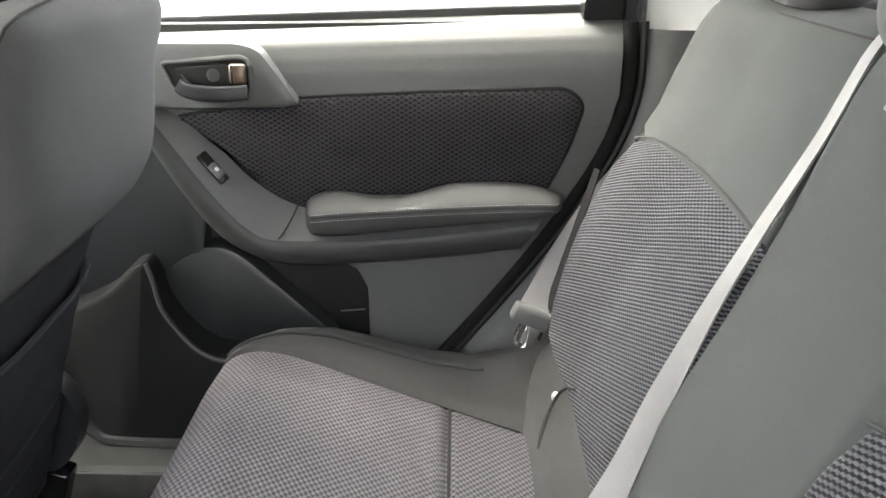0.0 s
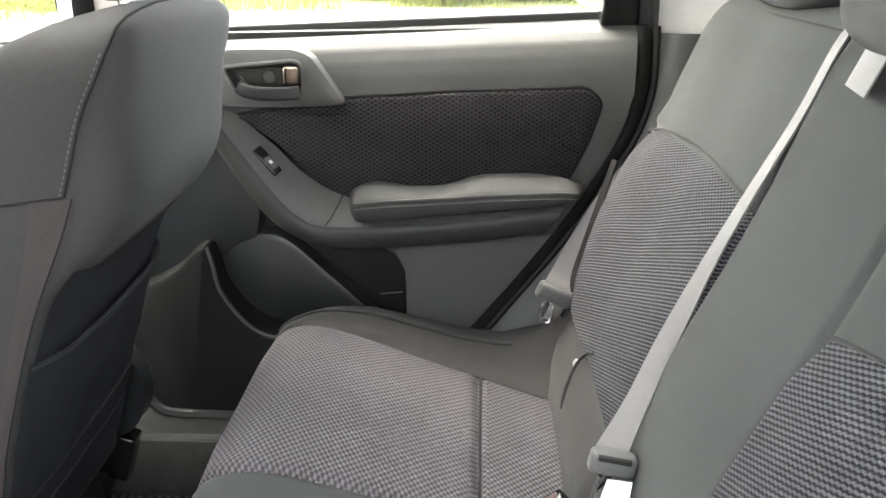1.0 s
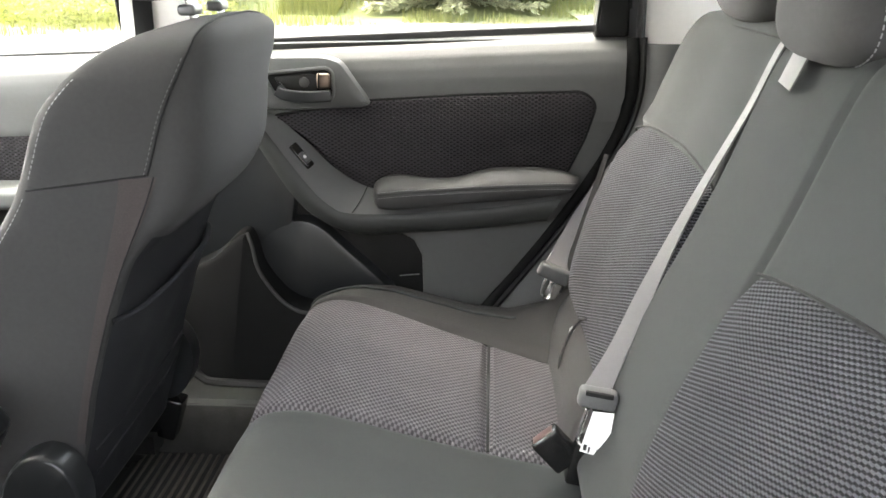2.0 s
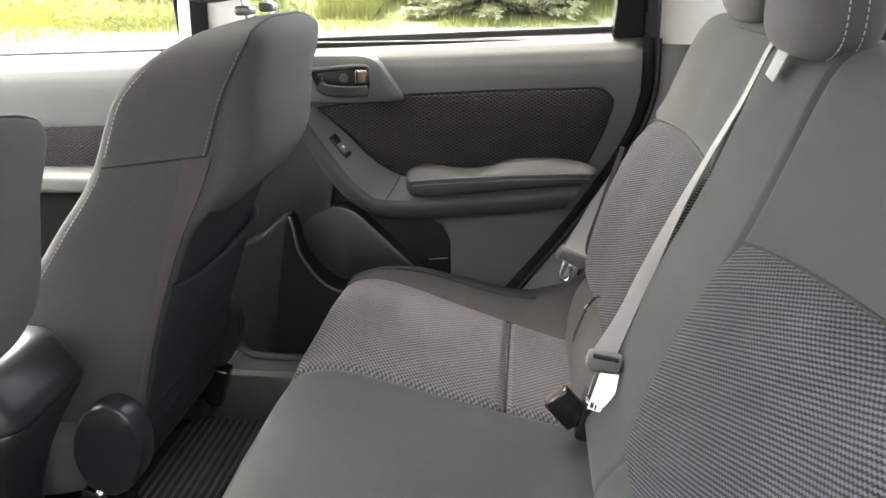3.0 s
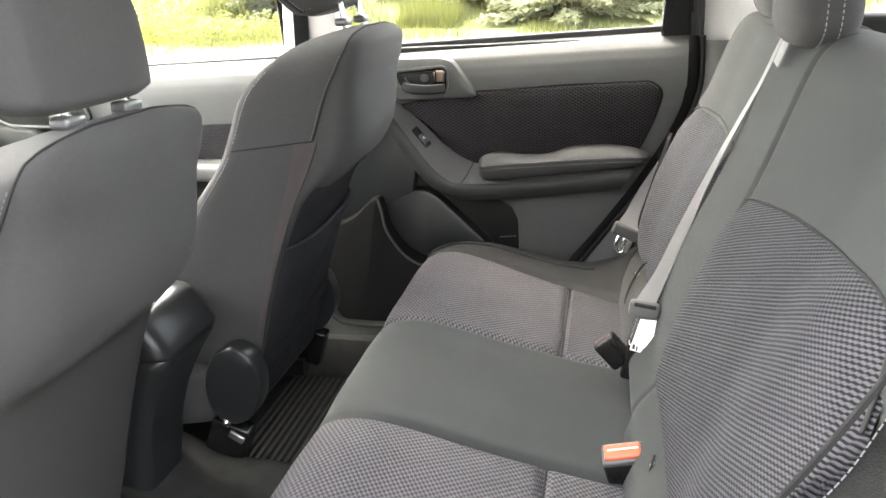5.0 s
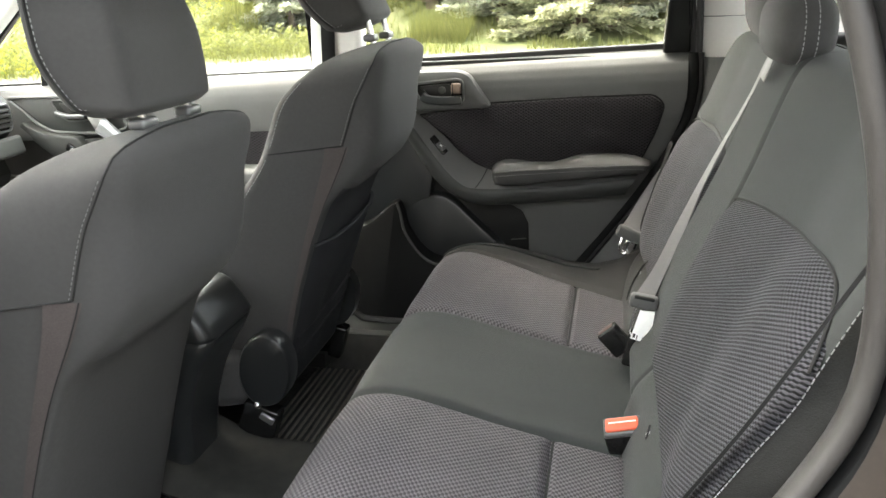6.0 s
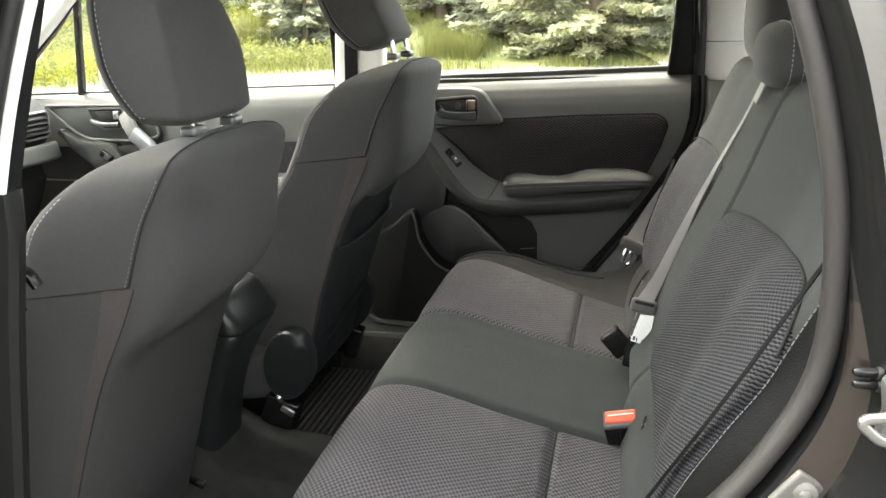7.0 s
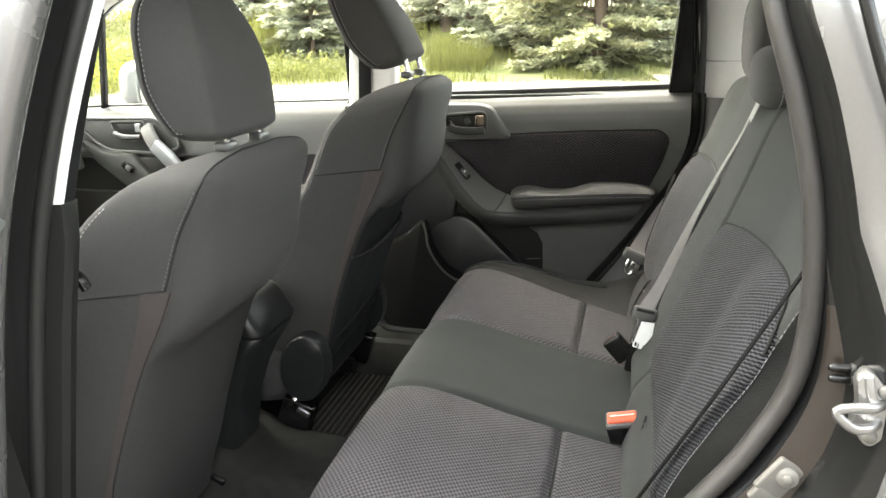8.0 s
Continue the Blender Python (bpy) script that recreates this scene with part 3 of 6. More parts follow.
part("seal_rib", sweep([p + Vector((-0.0345, -0.014, 0)) for p in line_b], ring(0.0068, 12, 0.009), up=(0, 1, 0)), SEAL_CLOTH, b_left, "pale grey seal rib")
part("lip", sweep([p + Vector((-0.042, -0.046, 0)) for p in line_b], ring(0.005, 10, 0.010), up=(0, 1, 0)), RUBBER, b_left, "black rubber lip")
part("outer_skin", sweep([p + Vector((-0.040, -0.082, 0)) for p in line_b], rounded(0.034, 0.016, 0.013), up=(0, 1, 0)), PAINT, b_left)
front_belt = thing("front_seat_belt", (-0.50, -0.675, 0.5), "dark front belt hanging beside the centre pillar", "seat belt")
part("webbing", sweep(curve_through([(-0.53, -0.694, 0.45), (-0.51, -0.694, 0.8), (-0.468, -0.694, 1.06), (-0.41, -0.67, 1.3)], 14), rounded(0.0012, 0.014, 0.001, 2), up=(0, 1, 0)), BELT_DARK, front_belt)
part("tongue", sweep(curve_through([(-0.50, -0.682, 0.992), (-0.488, -0.678, 0.992), (-0.476, -0.672, 0.984), (-0.470, -0.668, 0.968)], 10), rounded(0.004, 0.008, 0.003), up=(0, 1, 0)), GLOSS_BLACK, front_belt, "black belt tongue")
part("clip", tube([(-0.492, -0.68, 0.962), (-0.482, -0.676, 0.942), (-0.492, -0.68, 0.943)], 0.0014, 6), CHROME, front_belt, "small chrome clip")

# front left door, closed
door_fl = thing("front_door_left", (-1.1, -0.76, 0.36), "closed black front door beyond the centre pillar", "car door")
part("skin", block((-1.1, -0.80, 0.72), (0.53, 0.04, 0.36), 0.02), PAINT, door_fl)
part("lining", block((-1.1, -0.735, 0.72), (0.53, 0.02, 0.33), 0.015), TRIM_DARK, door_fl)
part("window_frame", sweep([(-0.62, -0.785, 1.05), (-0.56, -0.73, 1.35), (-0.52, -0.64, 1.56)], rounded(0.02, 0.02, 0.008), up=(1, 0, 0)), GLOSS_BLACK, door_fl)

# rear left door, standing open
door_rl = thing("rear_door_left", (-0.56, -1.2, 0.36), "wide open black rear door with dark grey lining", "car door")
a, b = Vector((-0.508, -0.745, 0)), Vector((-0.62, -1.75, 0))
along = (b - a).normalized()
out = Vector((along.y, -along.x, 0))


def door_leaf(z0, z1, t0, t1, lean):
    loops = []
    for z in (z0, z0 + 0.01, z1 - 0.01, z1):
        shift = along * lean * (z - 0.6)
        loops.append([a + shift + out * t0 + Vector((0, 0, z)), b + out * t0 + Vector((0, 0, z)), b + out * t1 + Vector((0, 0, z)), a + shift + out * t1 + Vector((0, 0, z))])
    return loft(loops)


part("lining", door_leaf(0.38, 1.09, 0.0, 0.05, 0.16), TRIM_DARK, door_rl, "dark grey door lining", smooth=False)
part("skin", door_leaf(0.34, 1.07, 0.052, 0.13, 0.16), PAINT, door_rl, smooth=False)


# ---- right rear door, closed, seen from inside ----
door_rr = thing("rear_door_right", (-0.15, 0.75, 0.36), "closed rear door with grey plastic lining and dark woven inset", "car door")

REAR_EDGE = [(0.322, 1.10), (0.322, 0.99), (0.285, 0.886), (0.198, 0.748), (0.086, 0.598), (0.0, 0.48), (-0.06, 0.40)]
edge = [(p.x, p.y) for p in curve_through([(x, z, 0) for x, z in REAR_EDGE], 24)]
backing = [(-0.60, 1.08), (-0.60, 0.50), (-0.545, 0.40), (-0.48, 0.37), (-0.10, 0.37)] + edge[::-1]
part("backing", slab(backing, 0.738, 0.79, 0.006), TRIM_DARK, door_rr)
part("outer_skin", slab([(-0.60, 1.06), (-0.60, 0.36), (-0.1, 0.36), (0.1, 0.6), (0.32, 0.95), (0.33, 1.06)], 0.80, 0.85, 0.01), PAINT, door_rr)

# upper lining: a rounded shoulder under the window, running down behind the inset
UPPER = [(0.7725, 1.101), (0.760, 1.103), (0.744, 1.0985), (0.728, 1.088), (0.716, 1.073), (0.709, 1.052), (0.706, 1.03), (0.706, 0.99), (0.7065, 0.955), (0.709, 0.945), (0.736, 0.944)]


def upper_lining(u, v):
    k = v * (len(UPPER) - 1)
    i = min(int(k), len(UPPER) - 2)
    f = k - i
    y = UPPER[i][0] * (1 - f) + UPPER[i + 1][0] * f
    z = UPPER[i][1] * (1 - f) + UPPER[i + 1][1] * f
    x1 = blend_at([(0.94, 0.306), (0.99, 0.3205), (1.11, 0.3205)], z)
    x = -0.60 + (x1 + 0.60) * u
    return Vector((x, y, z + 0.004 + (x - 0.26) * (0.02 + 0.022 * ease(0.99, 1.06, z))))


part("upper_lining", grid(upper_lining, 30, 40), TRIM, door_rr)
# lining behind and below the inset, to the door's rear edge
rear_part = [(p[0], p[1]) for p in edge if 0.61 < p[1] < 1.0]
lower = [(-0.05, 0.57), (-0.052, 0.68), (-0.068, 0.712), (-0.10, 0.73), (-0.10, 0.80), (0.15, 0.82), (0.23, 0.985), (0.318, 0.985)] + [p for p in rear_part if p[1] < 0.98] + [(0.06, 0.57)]
part("rear_lining", slab(lower, 0.712, 0.75, 0.004), TRIM, door_rr)
# woven inset
inset = soften([(-0.33, 0.955), (-0.145, 0.985), (0.05, 0.997), (0.245, 1.004), (0.270, 0.982), (0.252, 0.92), (0.222, 0.855), (0.20, 0.83), (-0.14, 0.81), (-0.20, 0.845), (-0.262, 0.905)], 0.014)
part("fabric_inset", slab([(p.x, p.y) for p in inset], 0.6985, 0.72, 0.006, uv=True), WEAVE_DOOR, door_rr, "dark brown-black woven fabric inset")
part("inset_seam", tube([Vector((p.x, 0.7045, p.y)) for p in offset_outline([(p.x, p.y) for p in inset], -0.002)], 0.0022, 6, up=(0, 1, 0), loop=True), SEAM, door_rr)

# sloping grab ledge and band: four lines carried along the door
LINE_A = [(-0.372, 0.704, 0.985), (-0.335, 0.704, 0.962), (-0.300, 0.703, 0.945), (-0.255, 0.702, 0.897), (-0.215, 0.701, 0.858), (-0.155, 0.700, 0.824), (-0.05, 0.70, 0.815), (0.05, 0.70, 0.822), (0.215, 0.70, 0.842)]
LINE_B = [(-0.374, 0.675, 0.978), (-0.350, 0.672, 0.955), (-0.322, 0.668, 0.917), (-0.264, 0.662, 0.840), (-0.222, 0.660, 0.798), (-0.180, 0.660, 0.782), (-0.06, 0.660, 0.785), (0.06, 0.662, 0.795), (0.213, 0.664, 0.816)]
LINE_C = [(-0.378, 0.672, 0.958), (-0.362, 0.668, 0.928), (-0.338, 0.666, 0.885), (-0.286, 0.664, 0.806), (-0.236, 0.662, 0.764), (-0.168, 0.662, 0.742), (-0.06, 0.664, 0.746), (0.06, 0.666, 0.756), (0.186, 0.668, 0.772)]
N = 60
la, lb, lc = (curve_through(p, N) for p in (LINE_A, LINE_B, LINE_C))
rows = []
for f in (0.0, 0.25, 0.5, 0.7, 0.85, 0.95):
    rows.append([p.lerp(q, f) + Vector((0, -0.004 * math.sin(math.pi * f), -0.004 * math.sin(math.pi * f))) for p, q in zip(la, lb)])
rows.append([p + Vector((0, -0.0015, -0.0015)) for p in lb])
part("grab_ledge", loft(rows, closed=False), TRIM_SOFT, door_rr, "satin grey grab ledge")
rows = [[p + Vector((0, -0.0005, -0.002)) for p in lb]]
for f in (0.12, 0.3, 0.6, 0.88):
    rows.append([p.lerp(q, f) + Vector((0, -0.006 * math.sin(math.pi * f) - 0.001, 0)) for p, q in zip(lb, lc)])
rows.append([p.copy() for p in lc])
rows.append([p + Vector((0.002, 0.006, -0.004)) for p in lc])
rows.append([p + Vector((0.004, 0.08, -0.006)) for p in lc])
part("lower_band", loft(rows, closed=False), TRIM_MID, door_rr, "charcoal band under the grab ledge")
ja = min(la, key=lambda p: abs(p.x + 0.152))
jb = min(lb, key=lambda p: abs(p.x + 0.176))
part("ledge_joint", tube([ja.lerp(jb, f) + Vector((0, -0.004 * math.sin(math.pi * f) - 0.0014, -0.004 * math.sin(math.pi * f) + 0.0008)) for f in (0, 0.25, 0.5, 0.75, 0.95, 1.0)], 0.0011, 6), SEAM, door_rr)

# window switch on the ledge
sw_at = la[20].lerp(lb[20], 0.52)
ledge_dir = (la[24].lerp(lb[24], 0.5) - la[16].lerp(lb[16], 0.5)).normalized()
across = (lb[20] - la[20]).normalized()
nrm = ledge_dir.cross(across).normalized()
if nrm.y > 0:
    nrm = -nrm
frame_m = Matrix((ledge_dir, nrm.cross(ledge_dir), nrm)).transposed().to_4x4()
panel_sw = part("switch_panel", block(sw_at + nrm * 0.001, (0.027, 0.009, 0.004), 0.003, frame_m), GLOSS_BLACK, door_rr, "black window switch panel")
part("switch", block(sw_at + nrm * 0.006 + ledge_dir * 0.006, (0.012, 0.0065, 0.004), 0.003, frame_m @ Matrix.Rotation(radians(-10), 4, "Y")), TRIM_SOFT, panel_sw)
part("switch_mark", block(sw_at + nrm * 0.0102 + ledge_dir * 0.005, (0.003, 0.0025, 0.0006), 0.0005, frame_m @ Matrix.Rotation(radians(-10), 4, "Y")), PAPER, panel_sw)


# armrest pad: a sloping top, a stitched edge and an upright face
ARM_BACK = [(-0.142, 0.826), (-0.134, 0.838), (-0.118, 0.847), (-0.095, 0.851), (-0.07, 0.849), (-0.04, 0.845), (0.0, 0.845), (0.03, 0.850), (0.06, 0.860), (0.09, 0.866), (0.15, 0.868), (0.20, 0.864), (0.232, 0.855), (0.246, 0.848)]
ARM_EDGE = [(-0.142, 0.819), (-0.12, 0.824), (0.0, 0.834), (0.12, 0.842), (0.22, 0.846), (0.246, 0.843)]
ARM_FOOT = [(-0.142, 0.806), (-0.125, 0.792), (-0.10, 0.791), (0.0, 0.802), (0.10, 0.812), (0.225, 0.827), (0.246, 0.836)]
loops, edge_line, low_line = [], [], []
xs = [-0.142, -0.140, -0.136, -0.128] + [-0.12 + 0.345 * k / 34 for k in range(35)] + [0.233, 0.240, 0.244, 0.246]
for x in xs:
    zt, ze, zb = (smooth_at(t, x) for t in (ARM_BACK, ARM_EDGE, ARM_FOOT))
    end = min(1.0, math.sqrt(max(0.0, 1 - max(0.0, (-0.118 - x) / 0.024, (x - 0.222) / 0.024) ** 2)) + 0.05)
    reach = 0.052 * end
    d = zt - ze
    prof = [(0.0, zt - 0.006), (0.15, zt - 0.001), (0.30, zt), (0.50, zt - 0.16 * d), (0.70, zt - 0.42 * d), (0.86, zt - 0.70 * d), (0.96, zt - 0.90 * d), (1.0, ze - 0.0015), (0.994, ze - 0.004), (0.985, ze - 0.0055), (0.994, ze - 0.007), (1.0, ze - 0.009),
            (1.0, ze + (zb - ze) * 0.5), (0.985, zb + 0.006), (0.955, zb + 0.002), (0.90, zb), (0.0, zb)]
    loops.append([Vector((x, 0.700 - reach * a, z)) for a, z in prof])
    edge_line.append(Vector((x, 0.700 - reach * 0.985, ze + 0.0012)))
    low_line.append(Vector((x, 0.700 - reach * 1.0, ze - 0.0095)))
arm = part("armrest", loft(loops), LEATHER, door_rr, "padded black vinyl armrest with pale stitching", angle=50)
for line in (edge_line, low_line):
    part("stitching", stitches([p + Vector((0, -0.0006, 0)) for p in line[3:-2]], 0.0032, 0.0026, 0.00042), STITCH, arm)

# inner handle in its framed recess
bez_out = soften([(-0.40, 1.066), (-0.225, 1.068), (-0.195, 1.058), (-0.150, 0.995), (-0.140, 0.978), (-0.158, 0.972), (-0.30, 0.967), (-0.40, 0.97)], 0.014)
bez_in = soften([(-0.338, 1.036), (-0.222, 1.047), (-0.210, 1.040), (-0.209, 0.998), (-0.218, 0.989), (-0.296, 0.988), (-0.320, 1.0)], 0.010)
bezel = part("handle_bezel", slab([(p.x, p.y) for p in bez_out], 0.690, 0.715, 0.013), TRIM, door_rr, "raised grey frame round the inner handle")
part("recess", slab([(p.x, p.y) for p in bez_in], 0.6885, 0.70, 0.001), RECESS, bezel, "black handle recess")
part("rim", tube([Vector((p.x, 0.689, p.y)) for p in bez_in], 0.0035, 8, up=(0, 1, 0), loop=True), TRIM, bezel)
# a dished black back plate with the lock's round cap, and a broad curved pull below it
plate = soften([(-0.318, 1.030), (-0.252, 1.036), (-0.238, 1.034), (-0.240, 1.004), (-0.296, 1.002), (-0.306, 1.010)], 0.006)
part("back_plate", slab([(p.x, p.y) for p in plate], 0.6855, 0.69, 0.002), TRIM_DARK, bezel, "black dished plate")
lever_line = [(-0.312, 0.684, 1.006), (-0.298, 0.680, 0.999), (-0.27, 0.677, 0.996), (-0.24, 0.677, 0.996), (-0.213, 0.679, 0.998)]
part("lever", sweep(curve_through(lever_line, 16), rounded(0.011, 0.006, 0.005), up=(0, 1, 0)), SATIN_BLACK, bezel, "black pull lever")
part("lever_edge", tube([p + Vector((0, -0.004, 0.0095)) for p in curve_through(lever_line, 16)[2:]], 0.0016, 6), TRIM_SOFT, bezel)
part("lock_knob", block((-0.226, 0.682, 1.024), (0.0125, 0.006, 0.014), 0.005), BRONZE, bezel, "brown chrome lock knob")
part("knob_groove", block((-0.2335, 0.6765, 1.024), (0.0012, 0.002, 0.0135), 0.001), RECESS, bezel)
part("lock_cap", knob((-0.262, 0.6865, 1.021), (0, -1, 0), 0.0095, 0.003), LEATHER, bezel)
part("tip_mark", tube([(-0.308, 0.684, 1.022), (-0.296, 0.684, 1.008)], 0.0013, 6), TRIM_SOFT, bezel)

# front part of the door: plain panel, pocket wall with its rim, and the bulge behind
tri = soften([(-0.60, 1.0), (-0.365, 0.965), (-0.35, 0.93), (-0.292, 0.818), (-0.31, 0.72), (-0.40, 0.66), (-0.60, 0.62)], 0.012)
part("front_lining", slab([(p.x, p.y) for p in tri], 0.700, 0.75, 0.006), SATIN_BLACK, door_rr)
wall = soften([(-0.60, 0.655), (-0.50, 0.668), (-0.446, 0.695), (-0.402, 0.738), (-0.383, 0.742), (-0.372, 0.715), (-0.364, 0.672), (-0.345, 0.636), (-0.322, 0.606), (-0.298, 0.588), (-0.270, 0.581), (-0.10, 0.59), (-0.02, 0.57), (-0.06, 0.44), (-0.12, 0.395), (-0.46, 0.39), (-0.505, 0.42), (-0.54, 0.48), (-0.57, 0.6)], 0.014)
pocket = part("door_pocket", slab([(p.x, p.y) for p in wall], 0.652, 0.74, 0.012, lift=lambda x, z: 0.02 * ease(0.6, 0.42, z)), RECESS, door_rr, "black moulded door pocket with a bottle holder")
rim = [(-0.381, 0.652, 0.742), (-0.372, 0.648, 0.715), (-0.364, 0.646, 0.672), (-0.345, 0.646, 0.636), (-0.322, 0.646, 0.606), (-0.298, 0.646, 0.588), (-0.274, 0.646, 0.581), (-0.22, 0.648, 0.584)]
part("pocket_rim", tube(curve_through(rim, 30), 0.0040, 8, up=(0, 1, 0)), TRIM_MID, pocket)


part("bottle_bulge", slab([(p.x, p.y) for p in soften([(-0.402, 0.640), (-0.386, 0.700), (-0.345, 0.742), (-0.292, 0.757), (-0.252, 0.745), (-0.148, 0.647), (-0.10, 0.60), (-0.10, 0.54), (-0.30, 0.54), (-0.35, 0.57)], 0.03)], 0.698, 0.745, 0.012, lift=lambda x, z: 0.030 * math.exp(-((x + 0.27) / 0.05) ** 2 - ((z - 0.60) / 0.07) ** 2)), SATIN_BLACK, door_rr, "black rounded bottle holder")
part("pocket_line", tube([(-0.10, 0.735, 0.628), (-0.06, 0.735, 0.632)], 0.0015, 6), TRIM, door_rr)
part("bottom_seal", tube(curve_through([(-0.575, 0.69, 0.60), (-0.55, 0.685, 0.47), (-0.51, 0.68, 0.418), (-0.45, 0.672, 0.408), (-0.2, 0.672, 0.406)], 24), 0.011, 8), RUBBER, door_rr, "black rubber seal along the door's foot")
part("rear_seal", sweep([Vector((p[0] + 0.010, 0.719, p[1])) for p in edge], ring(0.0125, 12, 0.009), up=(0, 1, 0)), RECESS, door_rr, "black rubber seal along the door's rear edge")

# window: sill strip, glass, black corner cover and frame
part("sill_strip", sweep([(-0.60, 0.770, 1.071), (-0.2, 0.770, 1.089), (0.30, 0.770, 1.110)], rounded(0.012, 0.011, 0.004)), RUBBER, door_rr, "black rubber window sill strip")
part("corner_cover", slab(soften([(0.262, 1.098), (0.325, 1.100), (0.316, 1.25), (0.296, 1.44), (0.276, 1.44), (0.272, 1.30)], 0.006), 0.728, 0.775, 0.005, lift=lambda x, z: -0.38 * max(0, z - 1.16)), GLOSS_BLACK, door_rr, "black window corner cover")
part("window_frame", sweep(curve_through([(-0.605, 0.77, 1.05), (-0.585, 0.755, 1.2), (-0.55, 0.69, 1.42), (-0.50, 0.655, 1.53), (-0.2, 0.645, 1.555), (0.1, 0.645, 1.55), (0.25, 0.655, 1.50), (0.30, 0.70, 1.34), (0.315, 0.75, 1.15)], 40), rounded(0.015, 0.012, 0.005), up=(0, 1, 0)), GLOSS_BLACK, door_rr, "black window frame")
g = part("window_glass", loft([[Vector((-0.59, 0.785, 1.08)), Vector((0.29, 0.785, 1.10)), Vector((0.25, 0.665, 1.53)), Vector((-0.52, 0.665, 1.54))],
                               [Vector((-0.59, 0.789, 1.08)), Vector((0.29, 0.789, 1.10)), Vector((0.25, 0.669, 1.53)), Vector((-0.52, 0.669, 1.54))]]), GLASS, door_rr, "clear window glass", smooth=False)
g.visible_shadow = False
structure("body_seal_right", tube([Vector((p[0] + 0.027, 0.713, p[1])) for p in edge] , 0.006, 8, up=(0, 1, 0)), TRIM_DARK, "black seal round the rear door opening", "door seal")
structure("body_seal_upper", tube(curve_through([(0.344, 0.722, 1.08), (0.336, 0.70, 1.25), (0.316, 0.66, 1.44), (0.29, 0.62, 1.56)], 14), 0.008, 8, up=(0, 1, 0)), RUBBER, "black rubber seal beside the rear pillar", "door seal")

# ---- right front door ----
door_fr = thing("front_door_right", (-1.15, 0.76, 0.36), "closed front door with grey lining, black inset and silver pull", "car door")
part("outer_skin", slab([(-2.0, 1.02), (-2.0, 0.36), (-0.62, 0.36), (-0.61, 1.05)], 0.80, 0.85, 0.01), PAINT, door_fr)
part("backing", slab([(-1.62, 1.02), (-1.75, 0.40), (-0.66, 0.40), (-0.625, 1.05)], 0.735, 0.79, 0.005), TRIM_DARK, door_fr)


def front_upper(u, v):
    k = v * (len(UPPER) - 1)
    i = min(int(k), len(UPPER) - 2)
    f = k - i
    y = UPPER[i][0] * (1 - f) + UPPER[i + 1][0] * f + 0.004
    z = UPPER[i][1] * (1 - f) + UPPER[i + 1][1] * f
    x = -1.60 + 0.975 * u
    return Vector((x, y, 1.10 + (z - 1.10) * 0.95 - 0.038 + 0.036 * (x + 0.62)))


part("upper_lining", grid(front_upper, 30, 30), TRIM, door_fr)
part("fabric_inset", slab(soften([(-1.18, 0.935), (-0.67, 0.960), (-0.66, 0.80), (-1.05, 0.80)], 0.012), 0.712, 0.735, 0.005, uv=True), WEAVE_DOOR, door_fr, "black woven fabric inset")
part("armrest", sweep([(-1.20, 0.690, 0.80), (-0.9, 0.685, 0.80), (-0.66, 0.69, 0.805)], rounded(0.045, 0.022, 0.015), closed=True), TRIM, door_fr, "grey padded armrest")
part("lower_lining", slab([(-1.60, 0.78), (-1.60, 0.45), (-0.67, 0.45), (-0.66, 0.78)], 0.715, 0.74, 0.006), TRIM_DARK, door_fr)
bez = soften([(-1.505, 1.006), (-1.21, 1.012), (-1.155, 0.985), (-1.135, 0.925), (-1.20, 0.908), (-1.37, 0.912), (-1.41, 0.930), (-1.455, 0.968)], 0.018)
fb = part("handle_bezel", slab([(p.x, p.y) for p in bez], 0.694, 0.72, 0.008), TRIM_MID, door_fr, "charcoal panel round the inner handle")
part("bezel_edge", tube([Vector((p.x, 0.694, p.y)) for p in bez], 0.0045, 8, up=(0, 1, 0), loop=True), TRIM, fb, "raised grey rim")
part("recess", slab([(p.x, p.y) for p in soften([(-1.362, 1.000), (-1.246, 1.003), (-1.248, 0.946), (-1.315, 0.943), (-1.340, 0.958)], 0.010)], 0.690, 0.70, 0.002), RECESS, fb, "black handle recess")
part("recess_rim", tube([Vector((p.x, 0.691, p.y)) for p in soften([(-1.362, 1.000), (-1.246, 1.003), (-1.248, 0.946), (-1.315, 0.943), (-1.340, 0.958)], 0.010)], 0.003, 6, up=(0, 1, 0), loop=True), TRIM, fb)
part("back_plate", slab([(p.x, p.y) for p in soften([(-1.338, 0.992), (-1.272, 0.995), (-1.270, 0.968), (-1.318, 0.966)], 0.005)], 0.6875, 0.692, 0.002), TRIM_DARK, fb)
part("lever", sweep(curve_through([(-1.345, 0.684, 0.966), (-1.31, 0.680, 0.958), (-1.255, 0.681, 0.958)], 10), rounded(0.006, 0.008, 0.004), up=(0, 1, 0)), GUIDE, fb, "satin grey pull lever")
part("lock_knob", block((-1.262, 0.684, 0.984), (0.009, 0.006, 0.012), 0.003), SILVER, fb)
part("grab_post", sweep(curve_through([(-1.235, 0.684, 0.985), (-1.215, 0.668, 0.960), (-1.195, 0.660, 0.935)], 10), rounded(0.020, 0.012, 0.008), up=(0, 1, 0)), TRIM, door_fr, "grey upper end of the grab bar")
part("grab_bar", sweep(curve_through([(-1.196, 0.658, 0.936), (-1.165, 0.654, 0.912), (-1.135, 0.652, 0.882), (-1.115, 0.655, 0.845)], 14), rounded(0.021, 0.014, 0.009), up=(0, 1, 0)), SILVER, door_fr, "satin silver grab bar")
